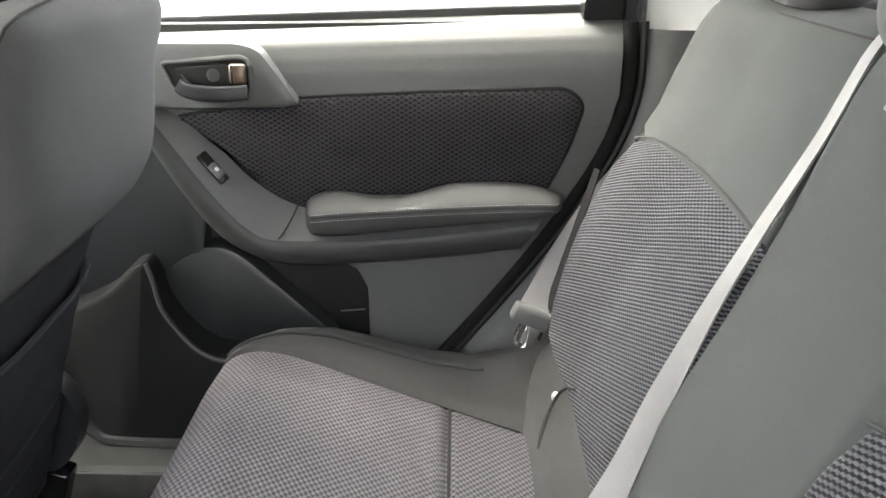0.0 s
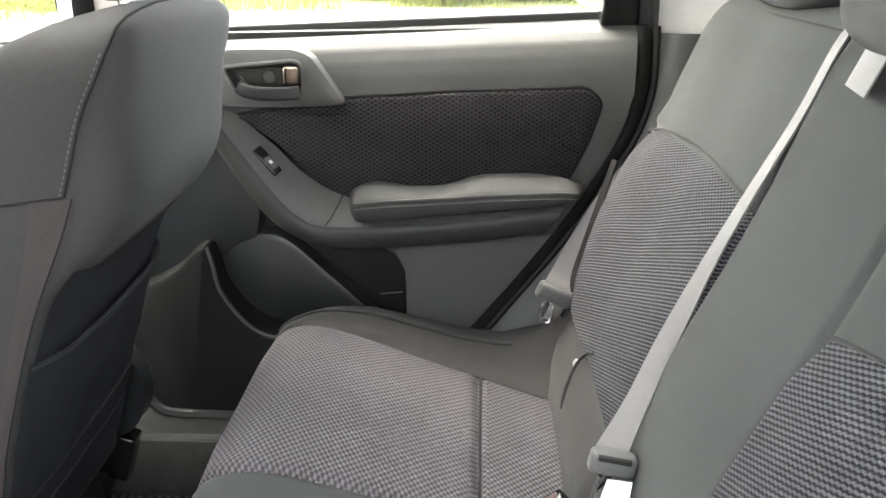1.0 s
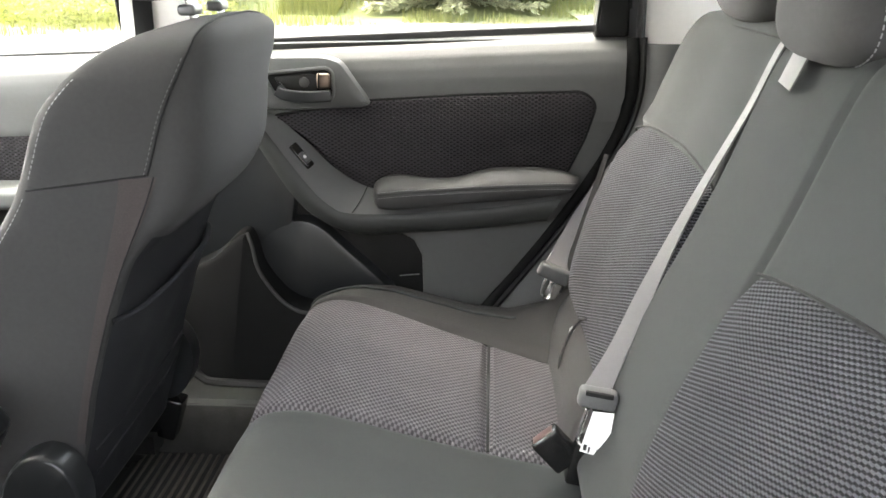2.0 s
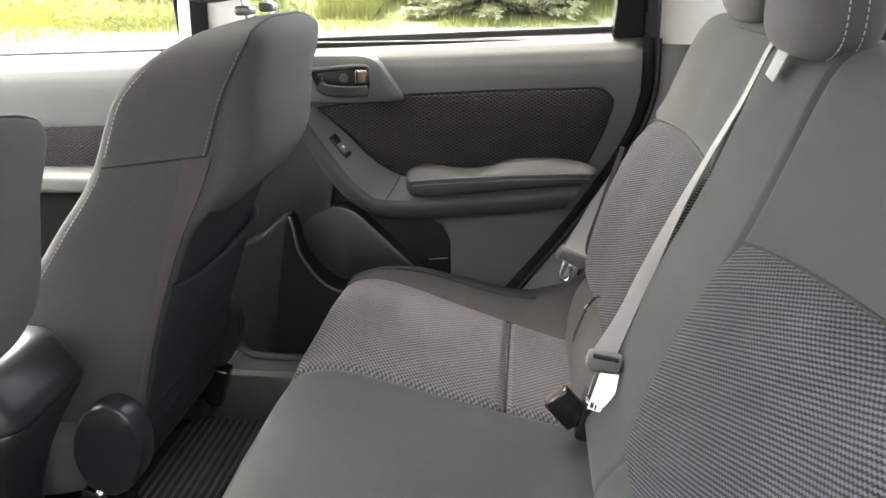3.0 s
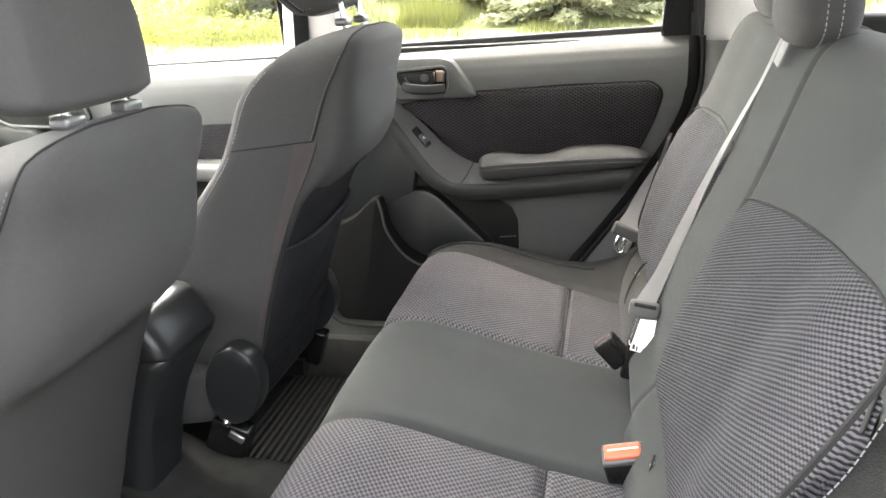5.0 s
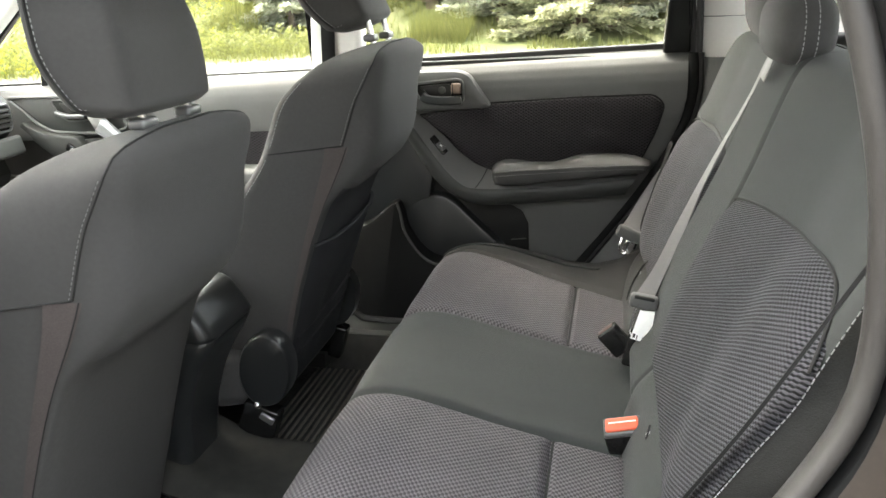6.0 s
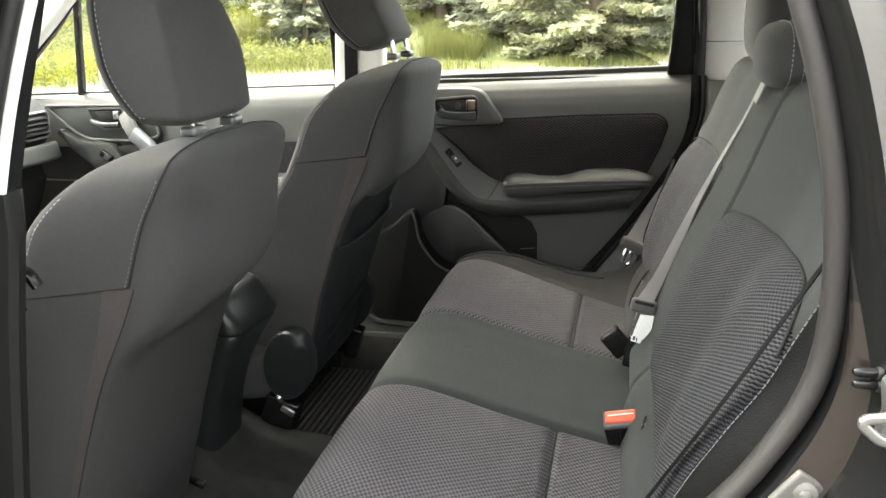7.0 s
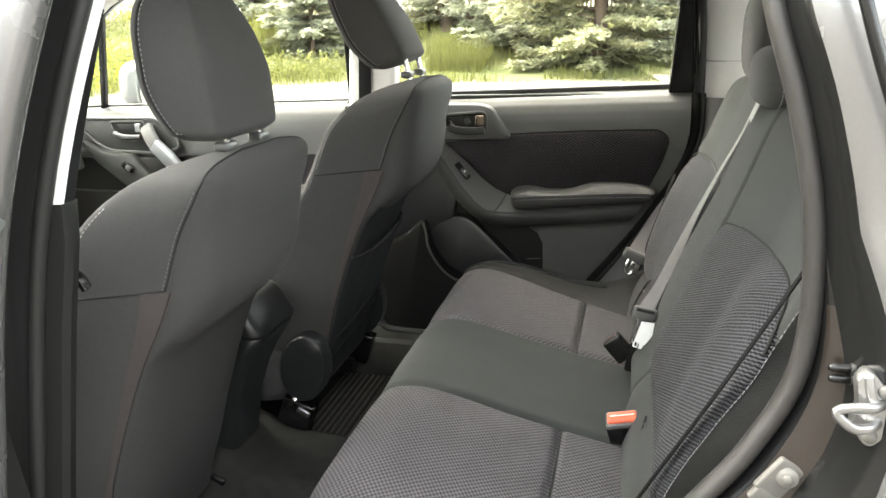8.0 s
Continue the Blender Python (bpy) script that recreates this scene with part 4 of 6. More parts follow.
ledge = part("ledge", slab(soften([(-1.46, 0.945), (-1.385, 0.912), (-1.285, 0.904), (-1.235, 0.850), (-1.18, 0.800), (-1.20, 0.750), (-1.31, 0.800), (-1.42, 0.885)], 0.014), 0.668, 0.73, 0.012), TRIM_MID, door_fr, "sloping charcoal switch ledge")
part("switch_panel", block((-1.297, 0.665, 0.868), (0.020, 0.006, 0.010), 0.003, Matrix.Rotation(radians(32), 4, "Y")), GLOSS_BLACK, ledge, "black window switch panel")
part("switch", block((-1.293, 0.658, 0.866), (0.008, 0.004, 0.006), 0.002, Matrix.Rotation(radians(32), 4, "Y")), TRIM_SOFT, ledge)
part("cup_recess", slab(soften([(-1.27, 0.895), (-1.19, 0.90), (-1.16, 0.86), (-1.18, 0.815), (-1.225, 0.850)], 0.010), 0.676, 0.70, 0.003), TRIM_DARK, door_fr, "black pull cup behind the grab bar")
part("sill_strip", sweep([(-1.62, 0.775, 1.027), (-1.0, 0.775, 1.048), (-0.60, 0.775, 1.063)], rounded(0.010, 0.008, 0.003)), RUBBER, door_fr, "black rubber window sill strip")
part("quarter_post", sweep([(-1.420, 0.760, 1.030), (-1.403, 0.750, 1.15), (-1.380, 0.738, 1.31)], rounded(0.009, 0.010, 0.004), up=(0, 1, 0)), GLOSS_BLACK, door_fr, "black window divider post")
part("window_frame", sweep(curve_through([(-1.74, 0.778, 1.02), (-1.63, 0.772, 1.10), (-1.505, 0.760, 1.205), (-1.384, 0.748, 1.312), (-1.30, 0.735, 1.365), (-1.1, 0.69, 1.47), (-0.9, 0.65, 1.545), (-0.66, 0.65, 1.55), (-0.61, 0.70, 1.38), (-0.61, 0.765, 1.07)], 40), rounded(0.012, 0.012, 0.005), up=(0, 1, 0)), GLOSS_BLACK, door_fr, "black window frame")
g = part("window_glass", loft([[Vector((-1.70, 0.785, 1.03)), Vector((-0.61, 0.785, 1.07)), Vector((-0.64, 0.665, 1.54)), Vector((-1.0, 0.665, 1.53))],
                               [Vector((-1.70, 0.789, 1.03)), Vector((-0.61, 0.789, 1.07)), Vector((-0.64, 0.669, 1.54)), Vector((-1.0, 0.669, 1.53))]]), GLASS, door_fr, "clear window glass", smooth=False)
g.visible_shadow = False

# door mirror outside the front window
mirror = thing("door_mirror", (-1.42, 0.95, 1.0), "silver-grey door mirror outside the front window", "door mirror")
loops = []
for f in [k / 12 for k in range(13)]:
    s = math.sqrt(max(0.0, 1 - (1 - f) ** 2.2)) * 0.98 + 0.02
    loops.append([Vector((-1.51 + 0.11 * f, 1.02 + s * a, 1.088 + s * b)) for a, b in rounded(0.112, 0.084, 0.05, 5)])
part("housing", loft(loops), SILVER, mirror)
part("mirror_glass", loft([[Vector((-1.398, 1.02 + a, 1.088 + b)) for a, b in rounded(0.100, 0.072, 0.045, 5)], [Vector((-1.395, 1.02 + a, 1.088 + b)) for a, b in rounded(0.098, 0.070, 0.045, 5)]]), MIRROR, mirror, "bright mirror glass")
part("arm", sweep([(-1.45, 0.80, 0.99), (-1.45, 0.90, 1.00), (-1.45, 0.95, 1.02)], rounded(0.035, 0.014, 0.01)), GLOSS_BLACK, mirror, "black mirror foot")

# dashboard end with a louvred air vent
dash = thing("dashboard", (-1.75, 0.0, 0.45), "black dashboard with a silver-edged air vent", "dashboard")
prof = [(-2.0, 1.04), (-1.62, 1.055), (-1.505, 1.03), (-1.472, 0.995), (-1.475, 0.925), (-1.505, 0.895), (-1.53, 0.875), (-1.505, 0.80), (-1.58, 0.62), (-2.0, 0.55)]
part("body", loft([[Vector((x, y, z)) for x, z in prof] for y in (-0.70, -0.2, 0.2, 0.60, 0.64, 0.662)]), TRIM_MID, dash)
part("trim_strip", sweep([(-1.475, 0.10, 0.878), (-1.475, 0.40, 0.878), (-1.475, 0.62, 0.878), (-1.478, 0.672, 0.880)], rounded(0.026, 0.022, 0.010), up=(1, 0, 0.2)), SATIN_TRIM, dash, "satin silver trim strip")
vent = part("air_vent", sweep([Vector((-1.468, 0.600 + a, 0.960 + b)) for a, b in rounded(0.055, 0.036, 0.016, 4)], ring(0.0036, 8), up=(1, 0, 0), loop=True), SILVER, dash, "silver-framed air vent")
for k in range(4):
    part("slat", block((-1.470, 0.600, 0.940 + 0.0135 * k), (0.008, 0.050, 0.0028), 0.001, Matrix.Rotation(radians(20), 4, "Y")), TRIM_SOFT, vent)
part("vent_back", block((-1.4745, 0.600, 0.960), (0.002, 0.052, 0.033), 0.001), RECESS, vent)


# ---- rear bench ----
CUSHION = [(-0.225, 0.36), (-0.248, 0.44), (-0.263, 0.52), (-0.264, 0.58), (-0.250, 0.620), (-0.222, 0.641), (-0.17, 0.647), (-0.10, 0.634), (0.0, 0.607), (0.08, 0.588), (0.15, 0.574), (0.21, 0.562), (0.25, 0.55)]
cushion_line = curve_through([(x, 0, z) for x, z in CUSHION], 121)
lengths = [0.0]
for p, q in zip(cushion_line, cushion_line[1:]):
    lengths.append(lengths[-1] + (q - p).length)
TOTAL = lengths[-1]


def cushion_at(s):
    """Place and outward normal at a length s along the cushion's line."""
    k = max(i for i in range(120) if lengths[i] <= s + 1e-9) if s > 0 else 0
    f = (s - lengths[k]) / max(lengths[k + 1] - lengths[k], 1e-9)
    p = cushion_line[k].lerp(cushion_line[k + 1], f)
    d = (cushion_line[k + 1] - cushion_line[k]).normalized()
    return p, Vector((-d.z, 0, d.x))


s_crease = min(range(121), key=lambda i: abs(cushion_line[i].x - 0.082) + (9 if cushion_line[i].z < 0.55 else 0))
S_CREASE = lengths[s_crease]
OUTER = [(-0.27, 0.572), (-0.2, 0.572), (0.08, 0.522), (0.2, 0.488), (0.26, 0.472)]
RIM = [(-0.27, 0.585), (-0.23, 0.605), (-0.18, 0.636), (-0.1, 0.658), (0.0, 0.664), (0.1, 0.656), (0.26, 0.645)]
INNER = 0.178

bench = thing("rear_seat_cushion", (0.0, 0.0, 0.30), "rear bench cushion, woven outer seats and plain charcoal middle", "seat cushion")


def pad(s0, s1, y0, y1, nu, nv, puff=0.004):
    """A cushion panel with its edges drawn down into the seams; y0, y1 may follow x."""
    def at(u, v):
        s = s0 + (s1 - s0) * u
        p, n = cushion_at(s)
        a, b = y0(p.x), y1(p.x)
        y = a + (b - a) * v
        edge_d = min(abs(y - a), abs(y - b), (s - s0) if s0 > 0.01 else 9, (s1 - s) if s1 < TOTAL - 0.01 else 9)
        lift = puff * ease(0, 0.10, edge_d) - 0.010 * (1 - ease(0.0, 0.012, edge_d))
        lift += 0.0015 * noise.noise(Vector((p.x * 7, y * 7, 3.0)))
        return p + n * lift + Vector((0, y, 0))

    def uv(u, v):
        s = s0 + (s1 - s0) * u
        p, n = cushion_at(s)
        a, b = y0(p.x), y1(p.x)
        return (a + (b - a) * v, s)

    return grid(at, nu, nv, uv)


def fixed(v):
    return lambda x: v


for side in (1, -1):
    part("fabric_pad", pad(0.0, S_CREASE, fixed(side * INNER), lambda x: side * blend_at(OUTER, x), 90, 44), WEAVE_CUSHION, bench, "grey-brown woven fabric pad")
    part("fabric_strip", pad(S_CREASE, TOTAL, fixed(side * INNER), lambda x: side * blend_at(OUTER, x), 30, 44, 0.002), WEAVE_CUSHION, bench, "grey-brown woven fabric strip behind the crease")
    part("crease", tube([Vector((0.082, side * (INNER + 0.005 + 0.335 * k / 20), 0.5795)) for k in range(21)], 0.003, 6), SEAM, bench)

    def bolster(u, v):
        s = 0.30 * TOTAL + 0.70 * TOTAL * u
        p, n = cushion_at(s)
        a, b = blend_at(OUTER, p.x), blend_at(RIM, p.x)
        y = a + (b - a) * min(v / 0.8, 1.0)
        rise = blend_at([(-0.2, 0.0), (-0.1, 0.008), (0.05, 0.010), (0.12, 0.022), (0.18, 0.05), (0.22, 0.085), (0.26, 0.12)], p.x)
        z = p.z + rise * ease(-0.1, 0.7, v) - 0.008 * (1 - ease(0, 0.12, v)) - 0.005 * ease(0.62, 0.8, v)
        if v > 0.8:
            z -= (v - 0.8) / 0.2 * 0.16
            y += 0.008 * math.sin((v - 0.8) / 0.2 * math.pi)
        return Vector((p.x, side * y, z))

    bo = part("bolster", grid(bolster, 70, 30), CLOTH_SIDE, bench, "plain charcoal outer bolster")
    part("piping", tube([bolster(0.06 + 0.72 * k / 40, 0.50) + Vector((0, 0, 0.0016)) for k in range(41)], 0.0030, 8), CLOTH, bo)
part("middle_panel", pad(0.0, TOTAL, fixed(-INNER), fixed(INNER), 100, 40), CLOTH, bench, "plain charcoal middle panel")
part("underframe", block((0.02, 0, 0.42), (0.24, 0.60, 0.10), 0.03), CARPET, bench)


# seat backs: one wide, with the middle place, and one narrow
def back_x(z):
    return 0.345 + 0.35 * (z - 0.945)


def back_form(y, z):
    """How far the cushion stands forward of the plane of the back."""
    a = abs(y)
    side = 0.018 * ease(0.38, 0.54, a) * ease(0.60, 0.72, z) * (1 - ease(0.93, 1.08, z))
    lumbar = 0.014 * math.exp(-((z - 0.78) / 0.13) ** 2)
    away = -0.10 * (ease(0.60, 0.69, a) if y > 0 else 0.8 * ease(0.655, 0.73, a)) ** 1.3
    low = 0.022 * ease(0.67, 0.60, z)
    return side + lumbar + away + low


BACK_RIM = [(0.54, 0.555), (0.66, 0.580), (0.75, 0.602), (0.82, 0.622), (0.88, 0.640), (0.95, 0.660), (1.06, 0.66), (1.11, 0.645), (1.14, 0.61)]


def back_panel(y0, y1, z0, z1, nu, nv, extra=0.0, tuck=(1, 1, 1, 1), top=None, sink=(0.009, 0.009, 0.009, 0.009), crown=0.0):
    """A panel of the seat back; tuck tells which edges (y0, y1, z0, z1) sink into a seam; top(u) moves its top edge."""
    def place(u, v):
        z_top = z1 + (top(u) if top else 0.0)
        z = z0 + (z_top - z0) * v
        a = y0(z) if callable(y0) else y0
        b = y1(z) if callable(y1) else y1
        return a + (b - a) * u, z, a, b, z_top

    def at(u, v):
        y, z, a, b, z_top = place(u, v)
        dists = (abs(y - a), abs(y - b), abs(z - z0), abs(z_top - z))
        drop = max([0] + [s * (1 - ease(0, 0.009 + 0.35 * s, dist)) for on, s, dist in zip(tuck, sink, dists) if on])
        d = min([9] + [dist for on, dist in zip(tuck, dists) if on])
        lift = extra - drop + 0.004 * ease(0.0, 0.08, d) + crown * (ease(0.0, 0.05, dists[3]) - 0.5)
        lift += 0.0015 * noise.noise(Vector((y * 7, z * 7, 9.0)))
        f = back_form(y, z) + lift
        return Vector((back_x(z) - f * 0.944, y, z + f * 0.33))

    def uv(u, v):
        y, z, a, b, z_top = place(u, v)
        return (y, z * 1.06)

    return grid(at, nu, nv, uv)


def arch_line(y0, edge, z1, arch, n=60):
    """The line where a woven panel's rounded top edge sinks in, for its dark shadow tube."""
    pts = []
    for k in range(n + 1):
        u = 0.01 + 0.97 * k / n
        z = z1 + smooth_at(arch, u) - 0.003
        y = y0 + (edge(z) - y0) * u
        f = back_form(y, z) + 0.0012
        pts.append(Vector((back_x(z) - f * 0.944, y, z + f * 0.33)))
    return pts


def back_top(y0, y1, z0, extra, nu, nv, corner=True, sink=(0.008, 0.008)):
    """The plain part: up from a seam at z0, over the top and down behind; each side sinks into its seam."""
    low = [(back_x(z0 + (1.03 - z0) * k / 4), z0 + (1.03 - z0) * k / 4) for k in range(5)]
    line = low + [(back_x(1.09), 1.09), (back_x(1.125) + 0.002, 1.124), (0.425, 1.143), (0.447, 1.152), (0.48, 1.153), (0.52, 1.14), (0.545, 1.10), (0.55, 0.98), (0.53, 0.70)]
    pts = curve_through([(x, 0, z) for x, z in line], nv + 1)

    def at(u, v):
        p = pts[int(round(v * nv))]
        y = y0 + (y1 - y0) * u
        drop = max(s * (1 - ease(0, 0.010 + 0.5 * s, d)) for s, d in zip(sink, (abs(y - y0), abs(y - y1))))
        drop = max(drop, 0.008 * (1 - ease(0, 0.013, p.z - z0)) if p.x < 0.44 else 0)
        front = 1 - ease(0.43, 0.50, p.x)
        f = (back_form(y, min(p.z, 1.0)) + extra) * front - drop
        z = p.z
        if corner:
            out = ease(0.56, 0.672, abs(y))
            z -= 0.075 * out ** 2 * ease(1.02, 1.13, z) + 0.02 * out * ease(1.10, 1.15, z)
        return Vector((p.x - f * 0.944, y, z + f * 0.33 * front))

    return grid(at, nu, nv)


rim_y = lambda z: blend_at(BACK_RIM, z)
narrow = thing("narrow_seat_back", (0.42, 0.43, 0.50), "narrow rear seat back, plain charcoal above woven fabric", "seat back")
FAR_ARCH = [(0.0, 0.018), (0.125, 0.025), (0.416, 0.030), (0.66, 0.026), (0.88, 0.007), (1.0, -0.02)]
part("fabric_panel", back_panel(0.165, lambda z: min(rim_y(z), 0.70), 0.655, 0.950, 60, 70, top=lambda u: smooth_at(FAR_ARCH, u), crown=0.010, extra=0.004, sink=(0.009, 0.009, 0.009, 0.005)), WEAVE_BACK, narrow, "dark grey woven fabric panel")
# dark tube imitating the shadow line under the plain panel's edge
part("arch_shadow_line", tube(arch_line(0.165, lambda z: min(rim_y(z), 0.70), 0.950, FAR_ARCH), 0.0018, 6), SEAM, narrow)
part("upper_panel", back_top(0.165, 0.661, 0.958, 0.001, 50, 70), CLOTH, narrow, "plain charcoal upper panel")
flap = part("lower_flap", back_panel(0.19, 0.60, 0.53, 0.655, 40, 16), CLOTH_SIDE, narrow, "plain charcoal lower flap")
part("flap_cord", tube(curve_through([(0.2365, 0.398, 0.690), (0.2305, 0.425, 0.676), (0.2215, 0.440, 0.655), (0.2095, 0.430, 0.635), (0.1995, 0.412, 0.616), (0.1965, 0.400, 0.600)], 24), 0.0024, 6), SEAM, flap)
part("button", knob((0.222, 0.459, 0.642), (-0.9, -0.2, 0.35), 0.0065, 0.003, dome=0.002), SILVER, flap, "small pale grey button")
part("top_piping", tube([Vector((0.4225 - 0.002, 0.20 + 0.36 * k / 20, 1.1415)) for k in range(21)], 0.0014, 6), SEAM, narrow)

NEAR_ARCH = [(0.0, -0.002), (0.063, 0.008), (0.158, 0.019), (0.30, 0.033), (0.49, 0.046), (0.68, 0.056), (0.80, 0.061), (0.87, 0.058), (0.92, 0.044), (0.965, 0.014), (1.0, -0.03)]
near_top = lambda u: smooth_at(NEAR_ARCH, u)
NEAR_EDGE = [(0.655, -0.600), (0.73, -0.614), (0.773, -0.632), (0.85, -0.660), (0.93, -0.672), (1.0, -0.668), (1.12, -0.645)]
near_edge = lambda z: smooth_at(NEAR_EDGE, z)
wide = thing("wide_seat_back", (0.42, -0.25, 0.50), "wide rear seat back with plain middle place and woven outer place", "seat back")
part("fabric_panel", back_panel(-0.044, near_edge, 0.655, 0.943, 96, 70, top=near_top, sink=(0.009, 0.005, 0.009, 0.005), crown=0.010, extra=0.006), WEAVE_BACK, wide, "dark grey woven fabric panel")
# the same shadow line, drawn as a dark tube along the near arch
part("arch_shadow_line", tube(arch_line(-0.044, near_edge, 0.943, NEAR_ARCH), 0.0018, 6), SEAM, wide)
part("upper_panel", back_top(-0.042, -0.657, 0.83, -0.001, 70, 110, True, (0.004, 0.008)), CLOTH, wide, "plain charcoal upper panel")
col = part("middle_column", back_top(-0.054, 0.184, 0.585, 0.003, 48, 150, False, (0.005, 0.017)), CLOTH, wide, "plain charcoal middle column")
lf = part("lower_flap", back_panel(-0.040, -0.60, 0.53, 0.664, 40, 16, sink=(0.003, 0.009, 0.009, 0.006)), CLOTH, wide, "plain charcoal lower flap")
part("button", knob((0.222, -0.235, 0.635), (-0.9, -0.3, 0.35), 0.0055, 0.003, dome=0.002), SILVER, lf, "small pale grey button")
part("flap_fold", tube(curve_through([(0.215, -0.255, 0.59), (0.214, -0.25, 0.62), (0.222, -0.235, 0.652)], 12), 0.0016, 6), SEAM, lf)


def near_side(u, v):
    """The black flank, back from the stitched edge."""
    z = 0.60 + 0.50 * v
    y = near_edge(z)
    f = back_form(y, z) + 0.006 - 0.20 * u ** 1.2
    return Vector((back_x(z) - f * 0.944, y - 0.045 * math.sin(u * 1.6), z + (back_form(y, z)) * 0.33))


nb = part("side_bolster", grid(near_side, 14, 50), CARPET, wide, "black side flank")
part("stitching", stitches([near_side(0.01, 0.06 + 0.78 * k / 90) + Vector((-0.0015, -0.0015, 0)) for k in range(91)], 0.0050, 0.0022, 0.0006), STITCH, nb)


def gathers(u, v):
    """A band of fabric drawn into small folds along the stitched edge."""
    z = 0.625 + 0.275 * v
    y = near_edge(z) + 0.004 + 0.030 * u
    fold = abs(math.sin(v * 34 * math.pi + 1.2 * u))
    f = back_form(y, z) + 0.0055 + 0.0055 * fold * math.sin(math.pi * u) * (0.7 + 0.3 * math.sin(v * 61))
    return Vector((back_x(z) - f * 0.944, y, z + f * 0.33))


part("gathered_edge", grid(gathers, 8, 240, lambda u, v: (near_edge(0.625 + 0.275 * v) + 0.03 * u, 0.66 + 0.29 * v)), WEAVE_BACK, wide, "woven fabric gathered into small folds along the seam", angle=70)
part("back_shell", block((back_x(0.82) + 0.055, 0.0, 0.82), (0.03, 0.63, 0.28), 0.02, Matrix.Rotation(radians(19.3), 4, "Y")), CARPET, wide)


# rear head restraints
def soft_block(center, half, power=3.2, nu=32, nv=24, shape=None):
    """A cushion-like body: a rounded box."""
    def at(u, v):
        a, b = 2 * math.pi * u, math.pi * (v - 0.5)
        f = lambda c: math.copysign(abs(c) ** (2 / power), c)
        p = Vector((half[0] * f(math.cos(b)) * f(math.cos(a)), half[1] * f(math.cos(b)) * f(math.sin(a)), half[2] * f(math.sin(b))))
        if shape:
            p = shape(p)
        return Vector(center) + p
    return grid(at, nu, nv)


mid_rest = thing("middle_head_restraint", (0.43, 0.055, 1.14), "low black cloth head restraint with double pale stitching", "head restraint")
cush = part("cushion", soft_block((0.423, 0.050, 1.184), (0.048, 0.112, 0.054), 2.8), CLOTH_BACK, mid_rest)
for x in (0.413, 0.431):
    ring_pts = [Vector((x, 0.050 + 0.1126 * math.copysign(abs(math.cos(a)) ** 0.714, math.cos(a)), 1.184 + 0.0545 * math.copysign(abs(math.sin(a)) ** 0.714, math.sin(a)))) for a in [2 * math.pi * k / 100 for k in range(101)]]
    part("stitching", stitches(ring_pts, 0.0045, 0.003, 0.0008), STITCH, cush)
far_rest = thing("outer_head_restraint", (0.46, 0.43, 1.15), "tall charcoal cloth head restraint on the narrow seat back", "head restraint")
part("cushion", soft_block((0.452, 0.42, 1.246), (0.050, 0.128, 0.100), 3.2), CLOTH_BACK, far_rest)
for y in (0.375, 0.485):
    part("post", tube([(0.47, y, 1.13), (0.468, y, 1.20)], 0.006, 10, up=(1, 0, 0)), CHROME, far_rest)
tag_ob = thing("cloth_tag", (0.40, 0.12, 1.10), "small pale grey cloth tag on the seat back", "tag")
bm = block((0.3895, 0.072, 1.122), (0.0010, 0.021, 0.019), 0.0008, Matrix.Rotation(radians(19.3), 4, "Y") @ Matrix.Rotation(radians(6), 4, "X"))
part("tag", bm, WEBBING, tag_ob)


# ---- belts and buckles ----
def ribbon(left, right, n=24, thick=0.0012):
    l, r = curve_through(left, n), curve_through(right, n)
    loops = []
    for i in range(n):
        d = (l[min(i + 1, n - 1)] - l[max(i - 1, 0)]).normalized()
        nn = d.cross(r[i] - l[i]).normalized() * thick
        m = l[i].lerp(r[i], 0.5)
        loops.append([l[i] + nn, m + nn * 1.3, r[i] + nn, r[i] - nn, m - nn * 1.3, l[i] - nn])
    return loft(loops)


belt_m = thing("middle_seat_belt", (0.22, 0.12, 0.60), "grey middle seat belt with a latched chrome tongue", "seat belt")
part("webbing", ribbon([(0.206, 0.150, 0.706), (0.239, 0.172, 0.755), (0.269, 0.186, 0.820), (0.307, 0.190, 0.904), (0.345, 0.190, 0.985), (0.383, 0.190, 1.064), (0.410, 0.190, 1.132), (0.432, 0.190, 1.162)],
                       [(0.238, 0.134, 0.708), (0.264, 0.158, 0.765), (0.288, 0.167, 0.826), (0.3155, 0.171, 0.906), (0.3475, 0.172, 0.984), (0.3845, 0.174, 1.064), (0.412, 0.177, 1.132), (0.434, 0.180, 1.162)], 40), WEBBING, belt_m)
tg = part("tongue", block((0.220, 0.122, 0.704), (0.025, 0.010, 0.013), 0.006, Matrix.Rotation(radians(10), 4, "Y")), TONGUE, belt_m, "grey plastic tongue")
part("slot", block((0.221, 0.114, 0.713), (0.018, 0.004, 0.003), 0.0015, Matrix.Rotation(radians(10), 4, "Y")), SEAM, tg)
bm = tube(curve_through([(0.207, 0.116, 0.692), (0.199, 0.114, 0.66), (0.197, 0.113, 0.645), (0.206, 0.113, 0.640), (0.212, 0.113, 0.655), (0.216, 0.116, 0.690)], 24), 0.0028, 8)
part("metal_tongue", bm, CHROME, tg, "chrome belt tongue")
lab = part("paper_label", loft([[Vector((0.214, 0.112, 0.690)), Vector((0.240, 0.108, 0.690)), Vector((0.232, 0.096, 0.632)), Vector((0.198, 0.099, 0.640))],
                                [Vector((0.214, 0.1127, 0.690)), Vector((0.240, 0.1087, 0.690)), Vector((0.232, 0.0967, 0.632)), Vector((0.198, 0.0997, 0.640))]]), PAPER, tg, "white paper label with black print", smooth=False)
